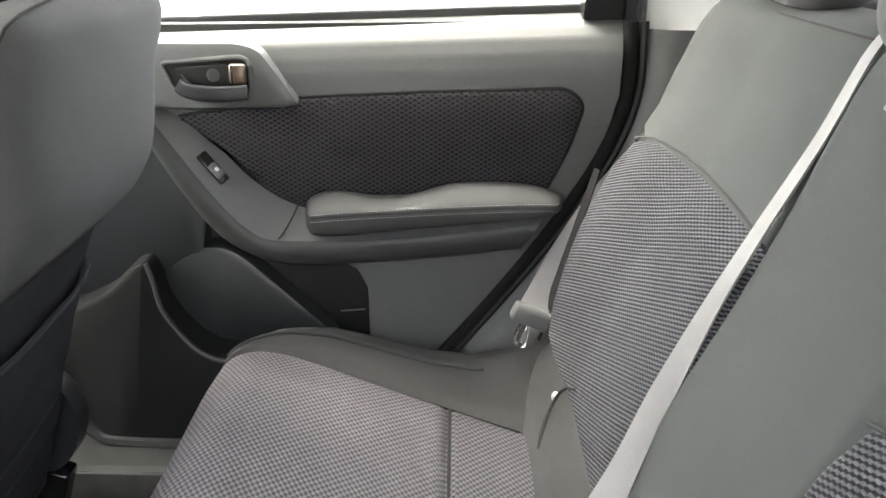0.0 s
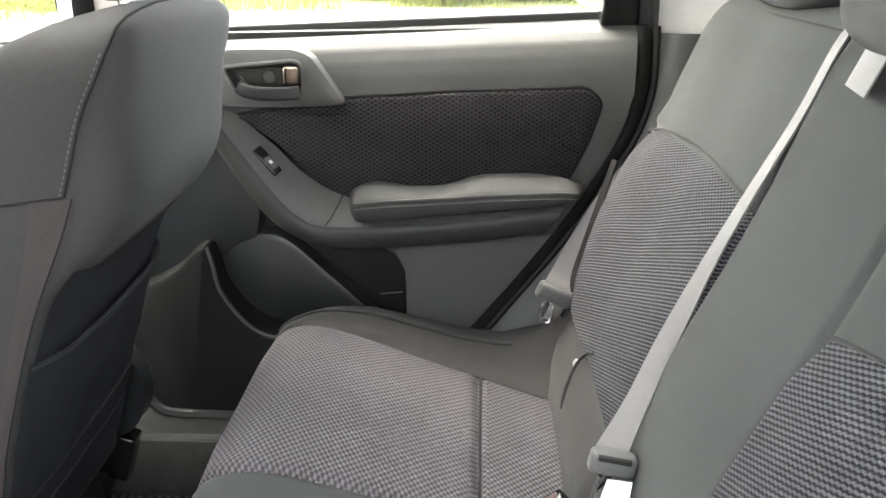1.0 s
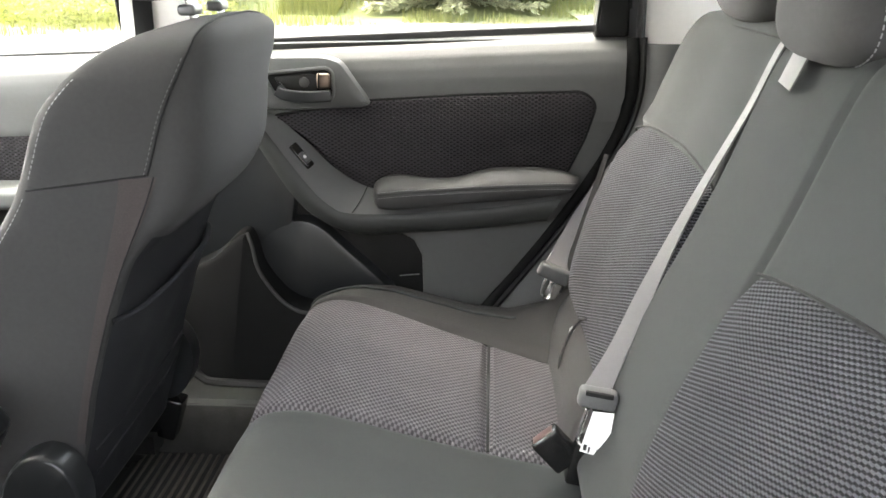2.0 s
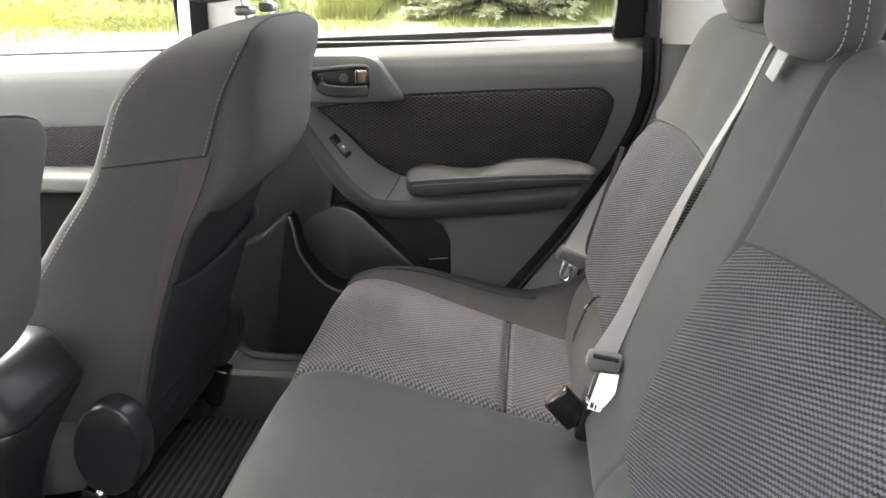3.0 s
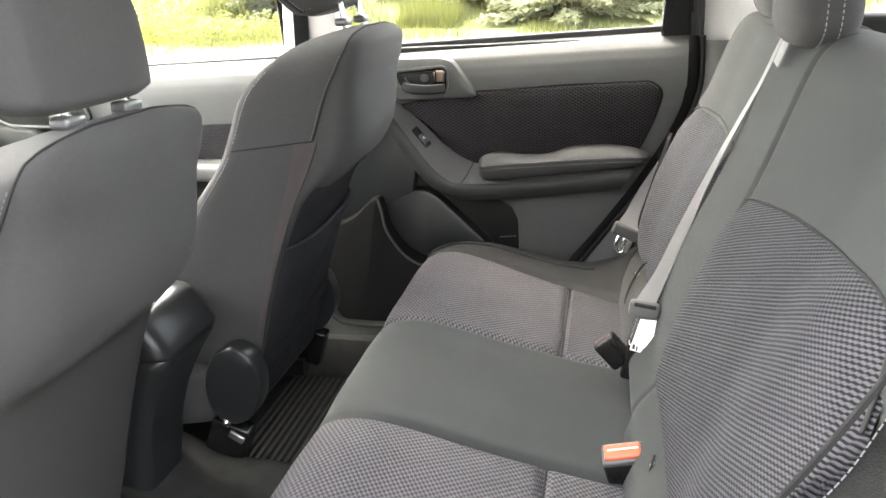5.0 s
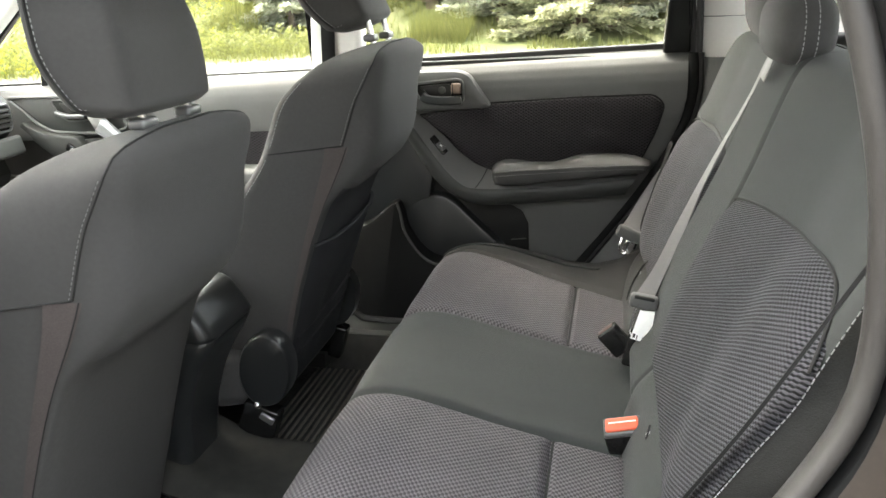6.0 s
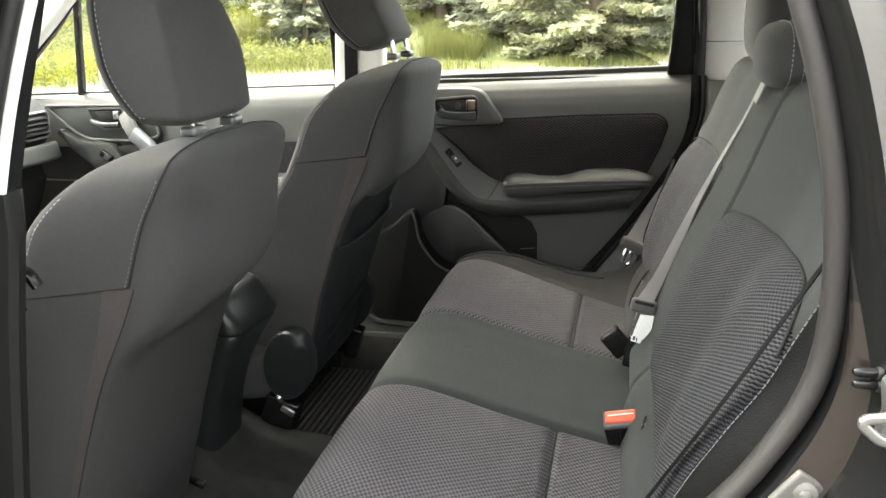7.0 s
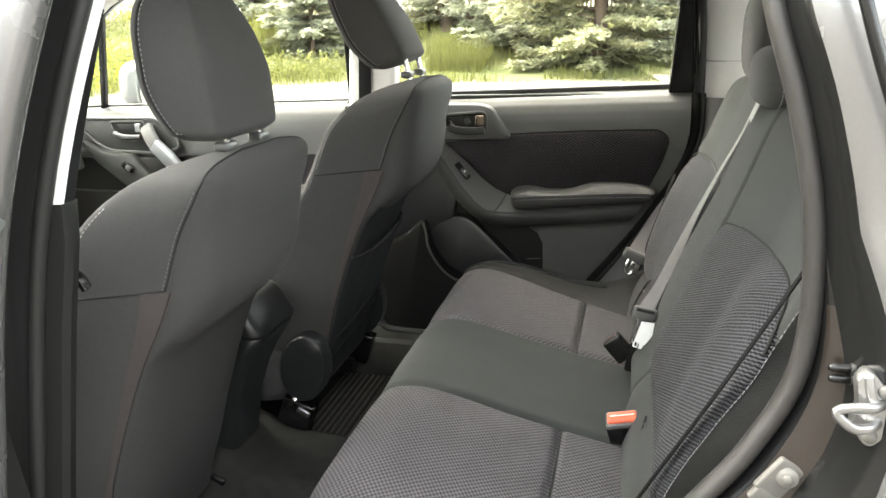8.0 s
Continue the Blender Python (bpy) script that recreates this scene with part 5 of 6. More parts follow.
for k, (fx, w) in enumerate(((0.2045, 0.0022), (0.2095, 0.0012), (0.2195, 0.0010))):
    part("print_bar", block((fx, 0.0993 - 0.0006 * k, 0.6455 - 0.0030 * k), (w, 0.0004, 0.0042), 0.0002, Matrix.Rotation(radians(8), 4, "Y")), INK, lab)

buckle_f = thing("seat_belt_buckle", (0.165, 0.13, 0.58), "black plastic buckle lying between cushion and seat back", "buckle")
part("body", block((0.172, 0.135, 0.620), (0.021, 0.012, 0.028), 0.005, Matrix.Rotation(radians(-42), 4, "Y")), GLOSS_BLACK, buckle_f)
part("button", block((0.1535, 0.134, 0.6405), (0.016, 0.007, 0.002), 0.0015, Matrix.Rotation(radians(-42), 4, "Y")), plain("dark_red_button", (0.06, 0.026, 0.024), 0.45), buckle_f, "dull red release button")
buckle_s = thing("seat_belt_buckle", (0.212, 0.12, 0.57), "black plastic buckle holding the middle belt", "buckle")
part("body", block((0.214, 0.130, 0.605), (0.024, 0.013, 0.034), 0.005, Matrix.Rotation(radians(12), 4, "Y")), GLOSS_BLACK, buckle_s)

buckle_n = thing("seat_belt_buckle", (0.19, -0.17, 0.55), "black buckle with an orange-red release button", "buckle")
tilt = Matrix.Rotation(radians(-12), 4, "Y") @ Matrix.Rotation(radians(24), 4, "X")
part("body", block((0.192, -0.162, 0.578), (0.029, 0.016, 0.036), 0.005, tilt), GLOSS_BLACK, buckle_n)
part("surround", block((0.185, -0.176, 0.612), (0.0285, 0.0165, 0.006), 0.004, tilt), TONGUE, buckle_n)
part("button", block((0.184, -0.178, 0.6165), (0.025, 0.012, 0.006), 0.004, tilt), RED, buckle_n, "orange-red release button")
part("button_line", block((0.184, -0.1795, 0.6228), (0.021, 0.0012, 0.0005), 0.0004, tilt), PAPER, buckle_n)

belt_f = thing("outer_seat_belt", (0.20, 0.60, 0.64), "grey outer seat belt with tongue resting on the bolster", "seat belt")
part("webbing", ribbon([(0.180, 0.606, 0.704), (0.200, 0.625, 0.735), (0.236, 0.650, 0.794), (0.288, 0.672, 0.866), (0.36, 0.690, 0.95), (0.43, 0.695, 1.04)],
                       [(0.222, 0.594, 0.690), (0.242, 0.612, 0.705), (0.276, 0.634, 0.768), (0.312, 0.66, 0.835), (0.385, 0.685, 0.92), (0.45, 0.69, 1.01)]), WEBBING, belt_f)
tf = part("tongue", block((0.198, 0.594, 0.693), (0.030, 0.011, 0.014), 0.007, Matrix.Rotation(radians(24), 4, "Y")), TONGUE, belt_f, "grey plastic tongue")
bm = tube(curve_through([(0.184, 0.590, 0.685), (0.176, 0.587, 0.662), (0.180, 0.586, 0.648), (0.192, 0.587, 0.650), (0.198, 0.590, 0.676)], 22), 0.003, 8)
part("metal_tongue", bm, CHROME, tf, "chrome belt tongue")
part("tongue_plate", block((0.197, 0.592, 0.661), (0.012, 0.0016, 0.016), 0.0012, Matrix.Rotation(radians(24), 4, "Y")), CHROME, tf)
part("strap", ribbon([(0.285, 0.66, 0.90), (0.24, 0.63, 0.76), (0.205, 0.60, 0.66)], [(0.292, 0.65, 0.90), (0.248, 0.615, 0.755), (0.212, 0.59, 0.655)], 10), BELT_DARK, belt_f, "dark lower belt strap")
belt_n = thing("outer_seat_belt", (0.23, -0.62, 0.66), "dark outer seat belt hanging straight beside the bolster", "seat belt")
edge_n = [Vector(p) for p in ((0.372, -0.712, 1.11), (0.338, -0.701, 1.042), (0.276, -0.676, 0.905), (0.202, -0.580, 0.705), (0.188, -0.552, 0.65))]
part("webbing", ribbon(edge_n, [p + Vector((0.004, 0.018, -0.008)) for p in edge_n], 24, 0.0015), BELT_DARK, belt_n)


# ---- front seats ----
REAR_X = [(0.44, -0.53), (0.50, -0.515), (0.583, -0.492), (0.641, -0.478), (0.793, -0.430), (0.985, -0.350), (1.069, -0.318), (1.125, -0.288), (1.15, -0.277), (1.17, -0.275)]
HALF_REAR = [(0.44, 0.185), (0.65, 0.190), (0.80, 0.186), (0.985, 0.180), (1.07, 0.182), (1.11, 0.182), (1.135, 0.180), (1.150, 0.172), (1.158, 0.152), (1.165, 0.11), (1.17, 0.06)]
HALF_FRONT = [(0.44, 0.215), (0.74, 0.240), (0.87, 0.232), (0.97, 0.222), (1.05, 0.218), (1.09, 0.209), (1.12, 0.190), (1.14, 0.165), (1.153, 0.13), (1.163, 0.09), (1.17, 0.05)]
DEPTH = [(0.44, 0.15), (0.65, 0.185), (0.74, 0.195), (0.87, 0.165), (0.97, 0.140), (1.06, 0.138), (1.10, 0.128), (1.13, 0.110), (1.15, 0.085), (1.17, 0.03)]
BULGE = [(0.44, 0.006), (0.60, 0.014), (0.86, 0.022), (0.90, 0.046), (0.93, 0.068), (0.97, 0.076), (1.03, 0.064), (1.08, 0.046), (1.12, 0.033), (1.15, 0.019), (1.162, 0.010), (1.17, 0.0)]


def seat_section(z, n=72):
    x, wr, wf, d, b = (smooth_at(t, z) for t in (REAR_X, HALF_REAR, HALF_FRONT, DEPTH, BULGE))
    half = [(0.0, b), (0.45 * wr, b * 0.98), (0.80 * wr, b * 0.86), (0.94 * wr, b * 0.55), (wr, 0.0), (wr + (wf - wr) * 0.3, -0.25 * d), (wr + (wf - wr) * 0.8, -0.7 * d), (wf, -0.95 * d), (0.95 * wf, -1.04 * d), (0.78 * wf, -0.98 * d), (0.4 * wf, -0.8 * d), (0.0, -0.76 * d)]
    pts = half + [(-u, v) for u, v in half[-2:0:-1]]
    return [Vector((x + p.y, p.x, z)) for p in curve_through([(u, v, 0) for u, v in pts], n, closed=True)]


def seat_point(u_side, along, z):
    """A point on the rear or side of the back: along 0 at the rear middle, 1 at the rear corner, 2 at the front edge."""
    x, wr, wf, d, b = (smooth_at(t, z) for t in (REAR_X, HALF_REAR, HALF_FRONT, DEPTH, BULGE))
    if along <= 1:
        line = curve_through([(-0.45 * wr, b * 0.98, 0), (0, b, 0), (0.45 * wr, b * 0.98, 0), (0.80 * wr, b * 0.86, 0), (0.94 * wr, b * 0.55, 0), (wr, 0, 0), (wr + (wf - wr) * 0.3, -0.25 * d, 0)], 61)
        p = min(line[10:51], key=lambda q: abs(q.x - along * wr))
        return Vector((x + p.y, u_side * along * wr, z))
    f = along - 1
    return Vector((x - d * 0.95 * f, u_side * (wr + (wf - wr) * f ** 0.9), z))


def front_seat(shift, label, pocket, inboard, guide=(0, 0)):
    sx, sy, sz = shift
    move = Matrix.Translation(shift)
    seat = thing("bucket_seat", (sx - 0.72, sy, 0.30), label, "car seat", "front seats")

    def add(name, bm, material, label="", parent=None, **kw):
        bm.transform(move)
        return part(name, bm, material, parent or seat, label, **kw)

    zs = [0.44 + 0.01 * k for k in range(66)] + [1.104 + 0.006 * k for k in range(11)] + [1.168, 1.17]
    back = add("backrest", loft([seat_section(z) for z in zs]), CLOTH_BACK, "charcoal cloth backrest", angle=60)
    for side in (1, -1):
        # seam and stitching on the rear corner, above the cross seam
        line = [seat_point(side, 1.0, 0.985 + 0.173 * k / 30) + Vector((0.0008, side * 0.0008, 0)) for k in range(31)]
        top_line = [seat_point(side, 1.0, 1.158 + 0.012 * k / 6) + Vector((0.0004, 0, 0.0006)) for k in range(1, 7)] + [Vector((-0.2745, 0, 1.1704))]
        add("seam", tube(line + top_line, 0.0016, 6), SEAM, parent=back)
        add("stitching", stitches([p + Vector((-0.004, side * 0.0008, 0.0003)) for p in line[:26]]), STITCH_DULL, parent=back)
        # stitching on the front edge
        line = [seat_point(side, 1.97, 0.99 + 0.12 * k / 20) + Vector((-0.001, side * 0.0035, 0)) for k in range(21)]
        add("stitching", stitches(line), STITCH, parent=back)
        line = [seat_point(side, 1.97, 0.62 + 0.35 * k / 30) + Vector((-0.001, side * 0.0035, 0)) for k in range(31)]
        add("stitching", stitches(line), STITCH, parent=back)
        # cross seam on the side and a brown elastic gusset down the rear corner
        add("cross_seam", tube([seat_point(side, 1.0 + 0.98 * k / 14, 0.985 - 0.010 * k / 14) + Vector((0, side * 0.001, 0)) for k in range(15)], 0.0016, 6), SEAM, parent=back)

        def gusset(u, v):
            z = 0.60 + 0.383 * v
            p = seat_point(side, 0.985 + (0.045 + 0.20 * v ** 3) * u, z)
            return p + Vector((0.0012, side * 0.0022, 0))
        add("gusset", grid(gusset, 6, 40), GUSSET, "brown elastic gusset", back)
        add("gusset_seam", tube([gusset(0.02, v / 24) + Vector((0.0006, side * 0.0006, 0)) for v in range(25)], 0.0010, 6), SEAM, parent=back)
    if pocket:
        def pouch(u, v):
            a = 2 * u - 1
            z = 0.485 + (0.312 + 0.013 * a) * v
            p = seat_point(math.copysign(1, a), abs(a) * 0.96, z)
            open_up = 0.016 * ease(0.2, 1.0, v) * (1 - a ** 4) + 0.004
            sag = -0.004 * (1 - a * a) * v
            return p + Vector((open_up + 0.003 * noise.noise(Vector((a * 3, v * 5, 1))), 0, sag))
        pk = add("pocket", grid(pouch, 40, 24), POCKET, "dark blue-grey cloth map pocket", back)
        add("pocket_hem", tube([pouch(k / 40, 1.0) for k in range(41)], 0.0045, 8), POCKET, parent=pk)
        for k in (0.55, 0.72):
            add("crease", tube([pouch(0.04 + 0.9 * i / 20, k - 0.42 + 0.10 * i / 20) + Vector((-0.0012, 0, 0)) for i in range(21)], 0.0034, 8), POCKET, parent=pk)
    # dark backing below the overhang of the shoulders
    def backing_cloth(u, v):
        a = 2 * u - 1
        z = 0.45 + (0.43 + 0.02 * a * a) * v
        return seat_point(math.copysign(1, a), abs(a) * 0.93, z) + Vector((0.0025, 0, 0))
    add("backing_cloth", grid(backing_cloth, 40, 30), POCKET if pocket else BACKING, "dark cloth backing panel", back)
    # recliner covers and the frame on the rails
    for side in (1, -1):
        if pocket or side == -1:
            loops = []
            for dy, k in ((0.0, 1.0), (0.020, 1.0), (0.0255, 0.975), (0.028, 0.93), (0.0285, 0.5)):
                loops.append([Vector((-0.528 + 0.057 * k * math.cos(a) + 0.006 * math.sin(a), side * (0.200 + 0.036 * min(dy / 0.02, 1) + max(dy - 0.02, 0)), 0.530 + 0.081 * k * math.sin(a))) for a in [2 * math.pi * i / 28 for i in range(28)]])
            add("recliner_cover", loft(loops), SATIN_BLACK, "black plastic recliner cover")
        add("rail", sweep([(-1.05, side * 0.205, 0.352), (-0.56, side * 0.205, 0.352)], rounded(0.022, 0.020, 0.005)), TRIM_DARK)
        add("rail_end", block((-0.555, side * 0.225, 0.405), (0.040, 0.020, 0.045), 0.006, Matrix.Rotation(radians(18), 4, "Y")), GLOSS_BLACK)
        add("bolt", knob((-0.550, side * 0.240, 0.452), (0.6, side * 0.7, 0.35), 0.009, 0.006, dome=0.003), CHROME, "bright bolt")
        add("bracket", block((-0.530, side * 0.240, 0.425), (0.016, 0.010, 0.008), 0.003, Matrix.Rotation(radians(30), 4, "Y")), ZINC)
        add("rail_leg", block((-0.62, side * 0.205, 0.32), (0.03, 0.02, 0.03), 0.006), TRIM_DARK)
    add("seat_cushion", soft_block((-0.80, 0, 0.50), (0.27, 0.255, 0.085), 4.5, 40, 24), CLOTH_BACK, "charcoal cloth seat cushion")
    if not pocket:
        add("tag", block((-0.535, inboard * -0.200, 0.585), (0.002, 0.0012, 0.030), 0.0008, Matrix.Rotation(radians(16), 4, "Y")), PAPER, "small white edge of a tag", back)
    for u in (-0.056, 0.056):
        add("post_guide", block((-0.318 + guide[0], u, 1.168 + guide[1]), (0.012, 0.018, 0.007), 0.005), GUIDE, "chromed head restraint guide")
    return seat


front_seat((0.0, 0.345, -0.009), "charcoal cloth front passenger seat with a map pocket", True, -1, (0.0, 0.010))
front_seat((-0.105, -0.345, -0.066), "charcoal cloth driver's seat with pale stitching", False, 1, (0.015, 0.006))


def head_restraint(at, tip, label):
    """at: where the posts leave the seat's top, between them."""
    m = Matrix.Translation(at) @ Matrix.Rotation(radians(tip), 4, "Y") @ Matrix.Translation((-0.018, 0, 0))
    stem = Matrix.Translation(at) @ Matrix.Rotation(radians(tip * 0.6), 4, "Y")
    rest = thing("front_head_restraint", at, label, "head restraint", "front head restraints")

    def section(h):
        f = h / 0.225
        wr = smooth_at([(0, 0.092), (0.06, 0.104), (0.4, 0.107), (0.65, 0.097), (0.85, 0.078), (0.95, 0.062), (1.0, 0.045)], f)
        wf = smooth_at([(0, 0.092), (0.06, 0.106), (0.4, 0.124), (0.65, 0.122), (0.85, 0.106), (0.95, 0.08), (1.0, 0.055)], f)
        xr = smooth_at([(0, 0.022), (0.05, 0.034), (0.35, 0.028), (0.6, 0.014), (0.85, -0.010), (0.95, -0.024), (1.0, -0.036)], f)
        xf = smooth_at([(0, -0.034), (0.05, -0.052), (0.4, -0.080), (0.8, -0.086), (0.95, -0.076), (1.0, -0.062)], f)
        half = [(0, xr + 0.004), (0.55 * wr, xr + 0.003), (0.9 * wr, xr - 0.002), (wr, xr - 0.014), (wr + (wf - wr) * 0.45, xr + (xf - xr) * 0.5), (wf, xf + 0.016), (0.96 * wf, xf + 0.004), (0.8 * wf, xf), (0.4 * wf, xf - 0.006), (0, xf - 0.008)]
        pts = half + [(-u, v) for u, v in half[-2:0:-1]]
        return [m @ Vector((p.y, p.x, 0.020 + h)) for p in curve_through([(u, v, 0) for u, v in pts], 64, closed=True)]

    hs = [0, 0.002, 0.005, 0.010, 0.016] + [0.02 + 0.005 * k for k in range(35)] + [0.198, 0.205, 0.211, 0.216, 0.220, 0.223, 0.225]
    c = part("cushion", loft([section(h) for h in hs]), CLOTH_BACK, rest, "charcoal cloth cushion", angle=55)
    for side in (1, -1):
        line = []
        for k in range(50):
            h = 0.216 - 0.206 * min(k / 34, 1.0)
            f = h / 0.225
            wf = smooth_at([(0, 0.092), (0.06, 0.106), (0.4, 0.124), (0.65, 0.122), (0.85, 0.106), (0.95, 0.08), (1.0, 0.055)], f)
            xf = smooth_at([(0, -0.034), (0.05, -0.052), (0.4, -0.080), (0.8, -0.086), (0.95, -0.076), (1.0, -0.062)], f)
            t = max(0, (k - 34) / 15)
            line.append(m @ Vector((xf + 0.016 + t * 0.062, side * (wf + 0.0006 - t * 0.014), 0.020 + h)))
        part("seam", tube(line, 0.002, 6), SEAM, c)
        part("stitching", stitches([p + Vector((0.0045, side * 0.0008, 0.0008)) for p in line]), STITCH, c)
    for u in (-0.056, 0.056):
        part("post", tube([stem @ Vector((0, u, -0.04)), stem @ Vector((0, u, 0)), stem @ Vector((0, u, 0.06))], 0.0058, 12, up=(1, 0, 0)), CHROME, rest, "chrome post")
    return rest


head_restraint((-0.318, 0.345, 1.180), -20, "charcoal cloth passenger head restraint on chrome posts")
head_restraint((-0.408, -0.345, 1.099), 0, "charcoal cloth driver's head restraint on chrome posts")

# centre console between the seats
console = thing("center_console", (-0.8, -0.02, 0.35), "black centre console with a satin lid", "console")


def console_level(z, end, half, round_by=0.03):
    """A level slice of the console, from the dashboard to its rear end."""
    front, n = -1.25, 6
    out = [(front, -0.010 - half), (front, -0.010 + half)]
    for cy, a0 in ((half - round_by, 90), (-half + round_by, 0)):
        for k in range(n + 1):
            a = radians(a0 - 90 * k / n)
            out.append((end - round_by + round_by * math.cos(a), -0.010 + cy + round_by * math.sin(a)))
    return [Vector((x, y, z)) for x, y in out]


part("body", loft([console_level(z, x, w) for z, x, w in ((0.33, -0.615, 0.070), (0.42, -0.612, 0.074), (0.50, -0.602, 0.080), (0.56, -0.584, 0.086), (0.61, -0.560, 0.091), (0.645, -0.538, 0.094), (0.664, -0.526, 0.094), (0.669, -0.527, 0.092))]), SATIN_BLACK, console, angle=50)
part("lid", loft([console_level(z, x, w, 0.028) for z, x, w in ((0.671, -0.526, 0.093), (0.674, -0.523, 0.095), (0.680, -0.523, 0.096), (0.700, -0.535, 0.096), (0.720, -0.548, 0.096), (0.734, -0.558, 0.094), (0.741, -0.565, 0.090), (0.745, -0.574, 0.084))]), SATIN_BLACK, console, "satin black lid with a sloping end", angle=50)

# ribbed mat on the right rear floor, plain mat on the left
mat_r = thing("floor_mat", (-0.42, 0.36, 0.30), "dark ribbed floor mat on the carpet", "floor mat")
part("base", block((-0.41, 0.355, 0.302), (0.20, 0.215, 0.004), 0.003), MAT_BASE, mat_r)
for k in range(24):
    part("rib", block((-0.592 + 0.0163 * k, 0.355, 0.3085), (0.0030, 0.205, 0.0034), 0.002, seg=1), MAT_RIB, mat_r)


# ---- outside ----
def verge(x):
    """How much nearer the grass edge comes towards the front of the car."""
    return min(0.08 * min(x, 0.0) ** 2, 9.0)


def land(x, y):
    """The drive lies flat; beyond it the ground climbs to the fence."""
    bank = 1.35 * ease(19.5, 27.0, y + 0.3 * verge(x) + 1.2 * math.sin(x * 0.13)) + 0.10 * noise.noise(Vector((x * 0.3, y * 0.3, 0))) * ease(18.5, 20.5, y)
    return bank


def ground_point(u, v):
    s = 2 * u - 1
    x = 300 * math.copysign(abs(s) ** 3, s) - 6
    w = 2 * v - 1
    y = 8 + 300 * math.copysign(abs(w) ** 3, w)
    return Vector((x, y, land(x, y)))


m, nt, b = base_material("gravel_and_grass", 0.95)
tc = nt.nodes.new("ShaderNodeTexCoord")
sep = nt.nodes.new("ShaderNodeSeparateXYZ")
nt.links.new(tc.outputs["Object"], sep.inputs[0])
wob = nt.nodes.new("ShaderNodeTexNoise")
wob.inputs["Scale"].default_value = 0.7
wob.inputs["Detail"].default_value = 6
nt.links.new(tc.outputs["Object"], wob.inputs["Vector"])
edge_n = nt.nodes.new("ShaderNodeMath")
edge_n.operation = "MULTIPLY_ADD"
edge_n.inputs[1].default_value = 2.5
nt.links.new(wob.outputs["Fac"], edge_n.inputs[0])
back_x_n = nt.nodes.new("ShaderNodeMath")
back_x_n.operation = "MINIMUM"
back_x_n.inputs[1].default_value = 0.0
nt.links.new(sep.outputs["X"], back_x_n.inputs[0])
square_n = nt.nodes.new("ShaderNodeMath")
square_n.operation = "MULTIPLY"
nt.links.new(back_x_n.outputs[0], square_n.inputs[0])
nt.links.new(back_x_n.outputs[0], square_n.inputs[1])
verge_n = nt.nodes.new("ShaderNodeMath")
verge_n.operation = "MULTIPLY_ADD"
verge_n.inputs[1].default_value = 0.08
nt.links.new(square_n.outputs[0], verge_n.inputs[0])
nt.links.new(sep.outputs["Y"], verge_n.inputs[2])
nt.links.new(verge_n.outputs[0], edge_n.inputs[2])
lim = nt.nodes.new("ShaderNodeMapRange")
lim.inputs["From Min"].default_value, lim.inputs["From Max"].default_value = 20.0, 21.2
nt.links.new(edge_n.outputs[0], lim.inputs["Value"])
peb = nt.nodes.new("ShaderNodeTexNoise")
peb.inputs["Scale"].default_value = 18
peb.inputs["Detail"].default_value = 8
nt.links.new(tc.outputs["Object"], peb.inputs["Vector"])
# unseen ground near the car is made dark, so less light bounces inside
near = nt.nodes.new("ShaderNodeMapRange")
near.inputs["From Min"].default_value, near.inputs["From Max"].default_value = 7.5, 9.0
nt.links.new(sep.outputs["Y"], near.inputs["Value"])
dark_near = nt.nodes.new("ShaderNodeMix")
dark_near.data_type = "RGBA"
dark_near.inputs["A"].default_value = (0.055, 0.051, 0.047, 1)
gr = nt.nodes.new("ShaderNodeValToRGB")
gr.color_ramp.elements[0].position, gr.color_ramp.elements[0].color = 0.3, (0.11, 0.10, 0.078, 1)
gr.color_ramp.elements[1].position, gr.color_ramp.elements[1].color = 0.7, (0.19, 0.175, 0.14, 1)
nt.links.new(peb.outputs["Fac"], gr.inputs["Fac"])
gg = nt.nodes.new("ShaderNodeValToRGB")
gg.color_ramp.elements[0].position, gg.color_ramp.elements[0].color = 0.3, (0.07, 0.09, 0.022, 1)
gg.color_ramp.elements[1].position, gg.color_ramp.elements[1].color = 0.7, (0.17, 0.165, 0.07, 1)
nt.links.new(wob.outputs["Fac"], gg.inputs["Fac"])
mx = nt.nodes.new("ShaderNodeMix")
mx.data_type = "RGBA"
nt.links.new(lim.outputs[0], mx.inputs["Factor"])
nt.links.new(near.outputs[0], dark_near.inputs["Factor"])
nt.links.new(gr.outputs[0], dark_near.inputs["B"])
nt.links.new(dark_near.outputs["Result"], mx.inputs["A"])
nt.links.new(gg.outputs[0], mx.inputs["B"])
nt.links.new(mx.outputs["Result"], b.inputs["Base Color"])
bp = nt.nodes.new("ShaderNodeBump")
bp.inputs["Distance"].default_value = 0.03
nt.links.new(peb.outputs["Fac"], bp.inputs["Height"])
nt.links.new(bp.outputs[0], b.inputs["Normal"])
GROUND = m
structure("ground", grid(ground_point, 160, 160), GROUND, "ground darkened near the car to cut bounced light, pale gravel beyond and a grassy bank", "ground")


# unseen wall, added to hold back low sky light from the left
structure("light_blocking_wall", block((-2.0, -8.5, 1.95), (26.0, 0.15, 2.05), 0.02), plain("grey_wall_render", (0.19, 0.185, 0.18), 0.85, vary=0.15, scale=2, bump=0.4, bump_scale=60), "unseen plain grey wall, added across the drive to cut light from the left", "house wall")


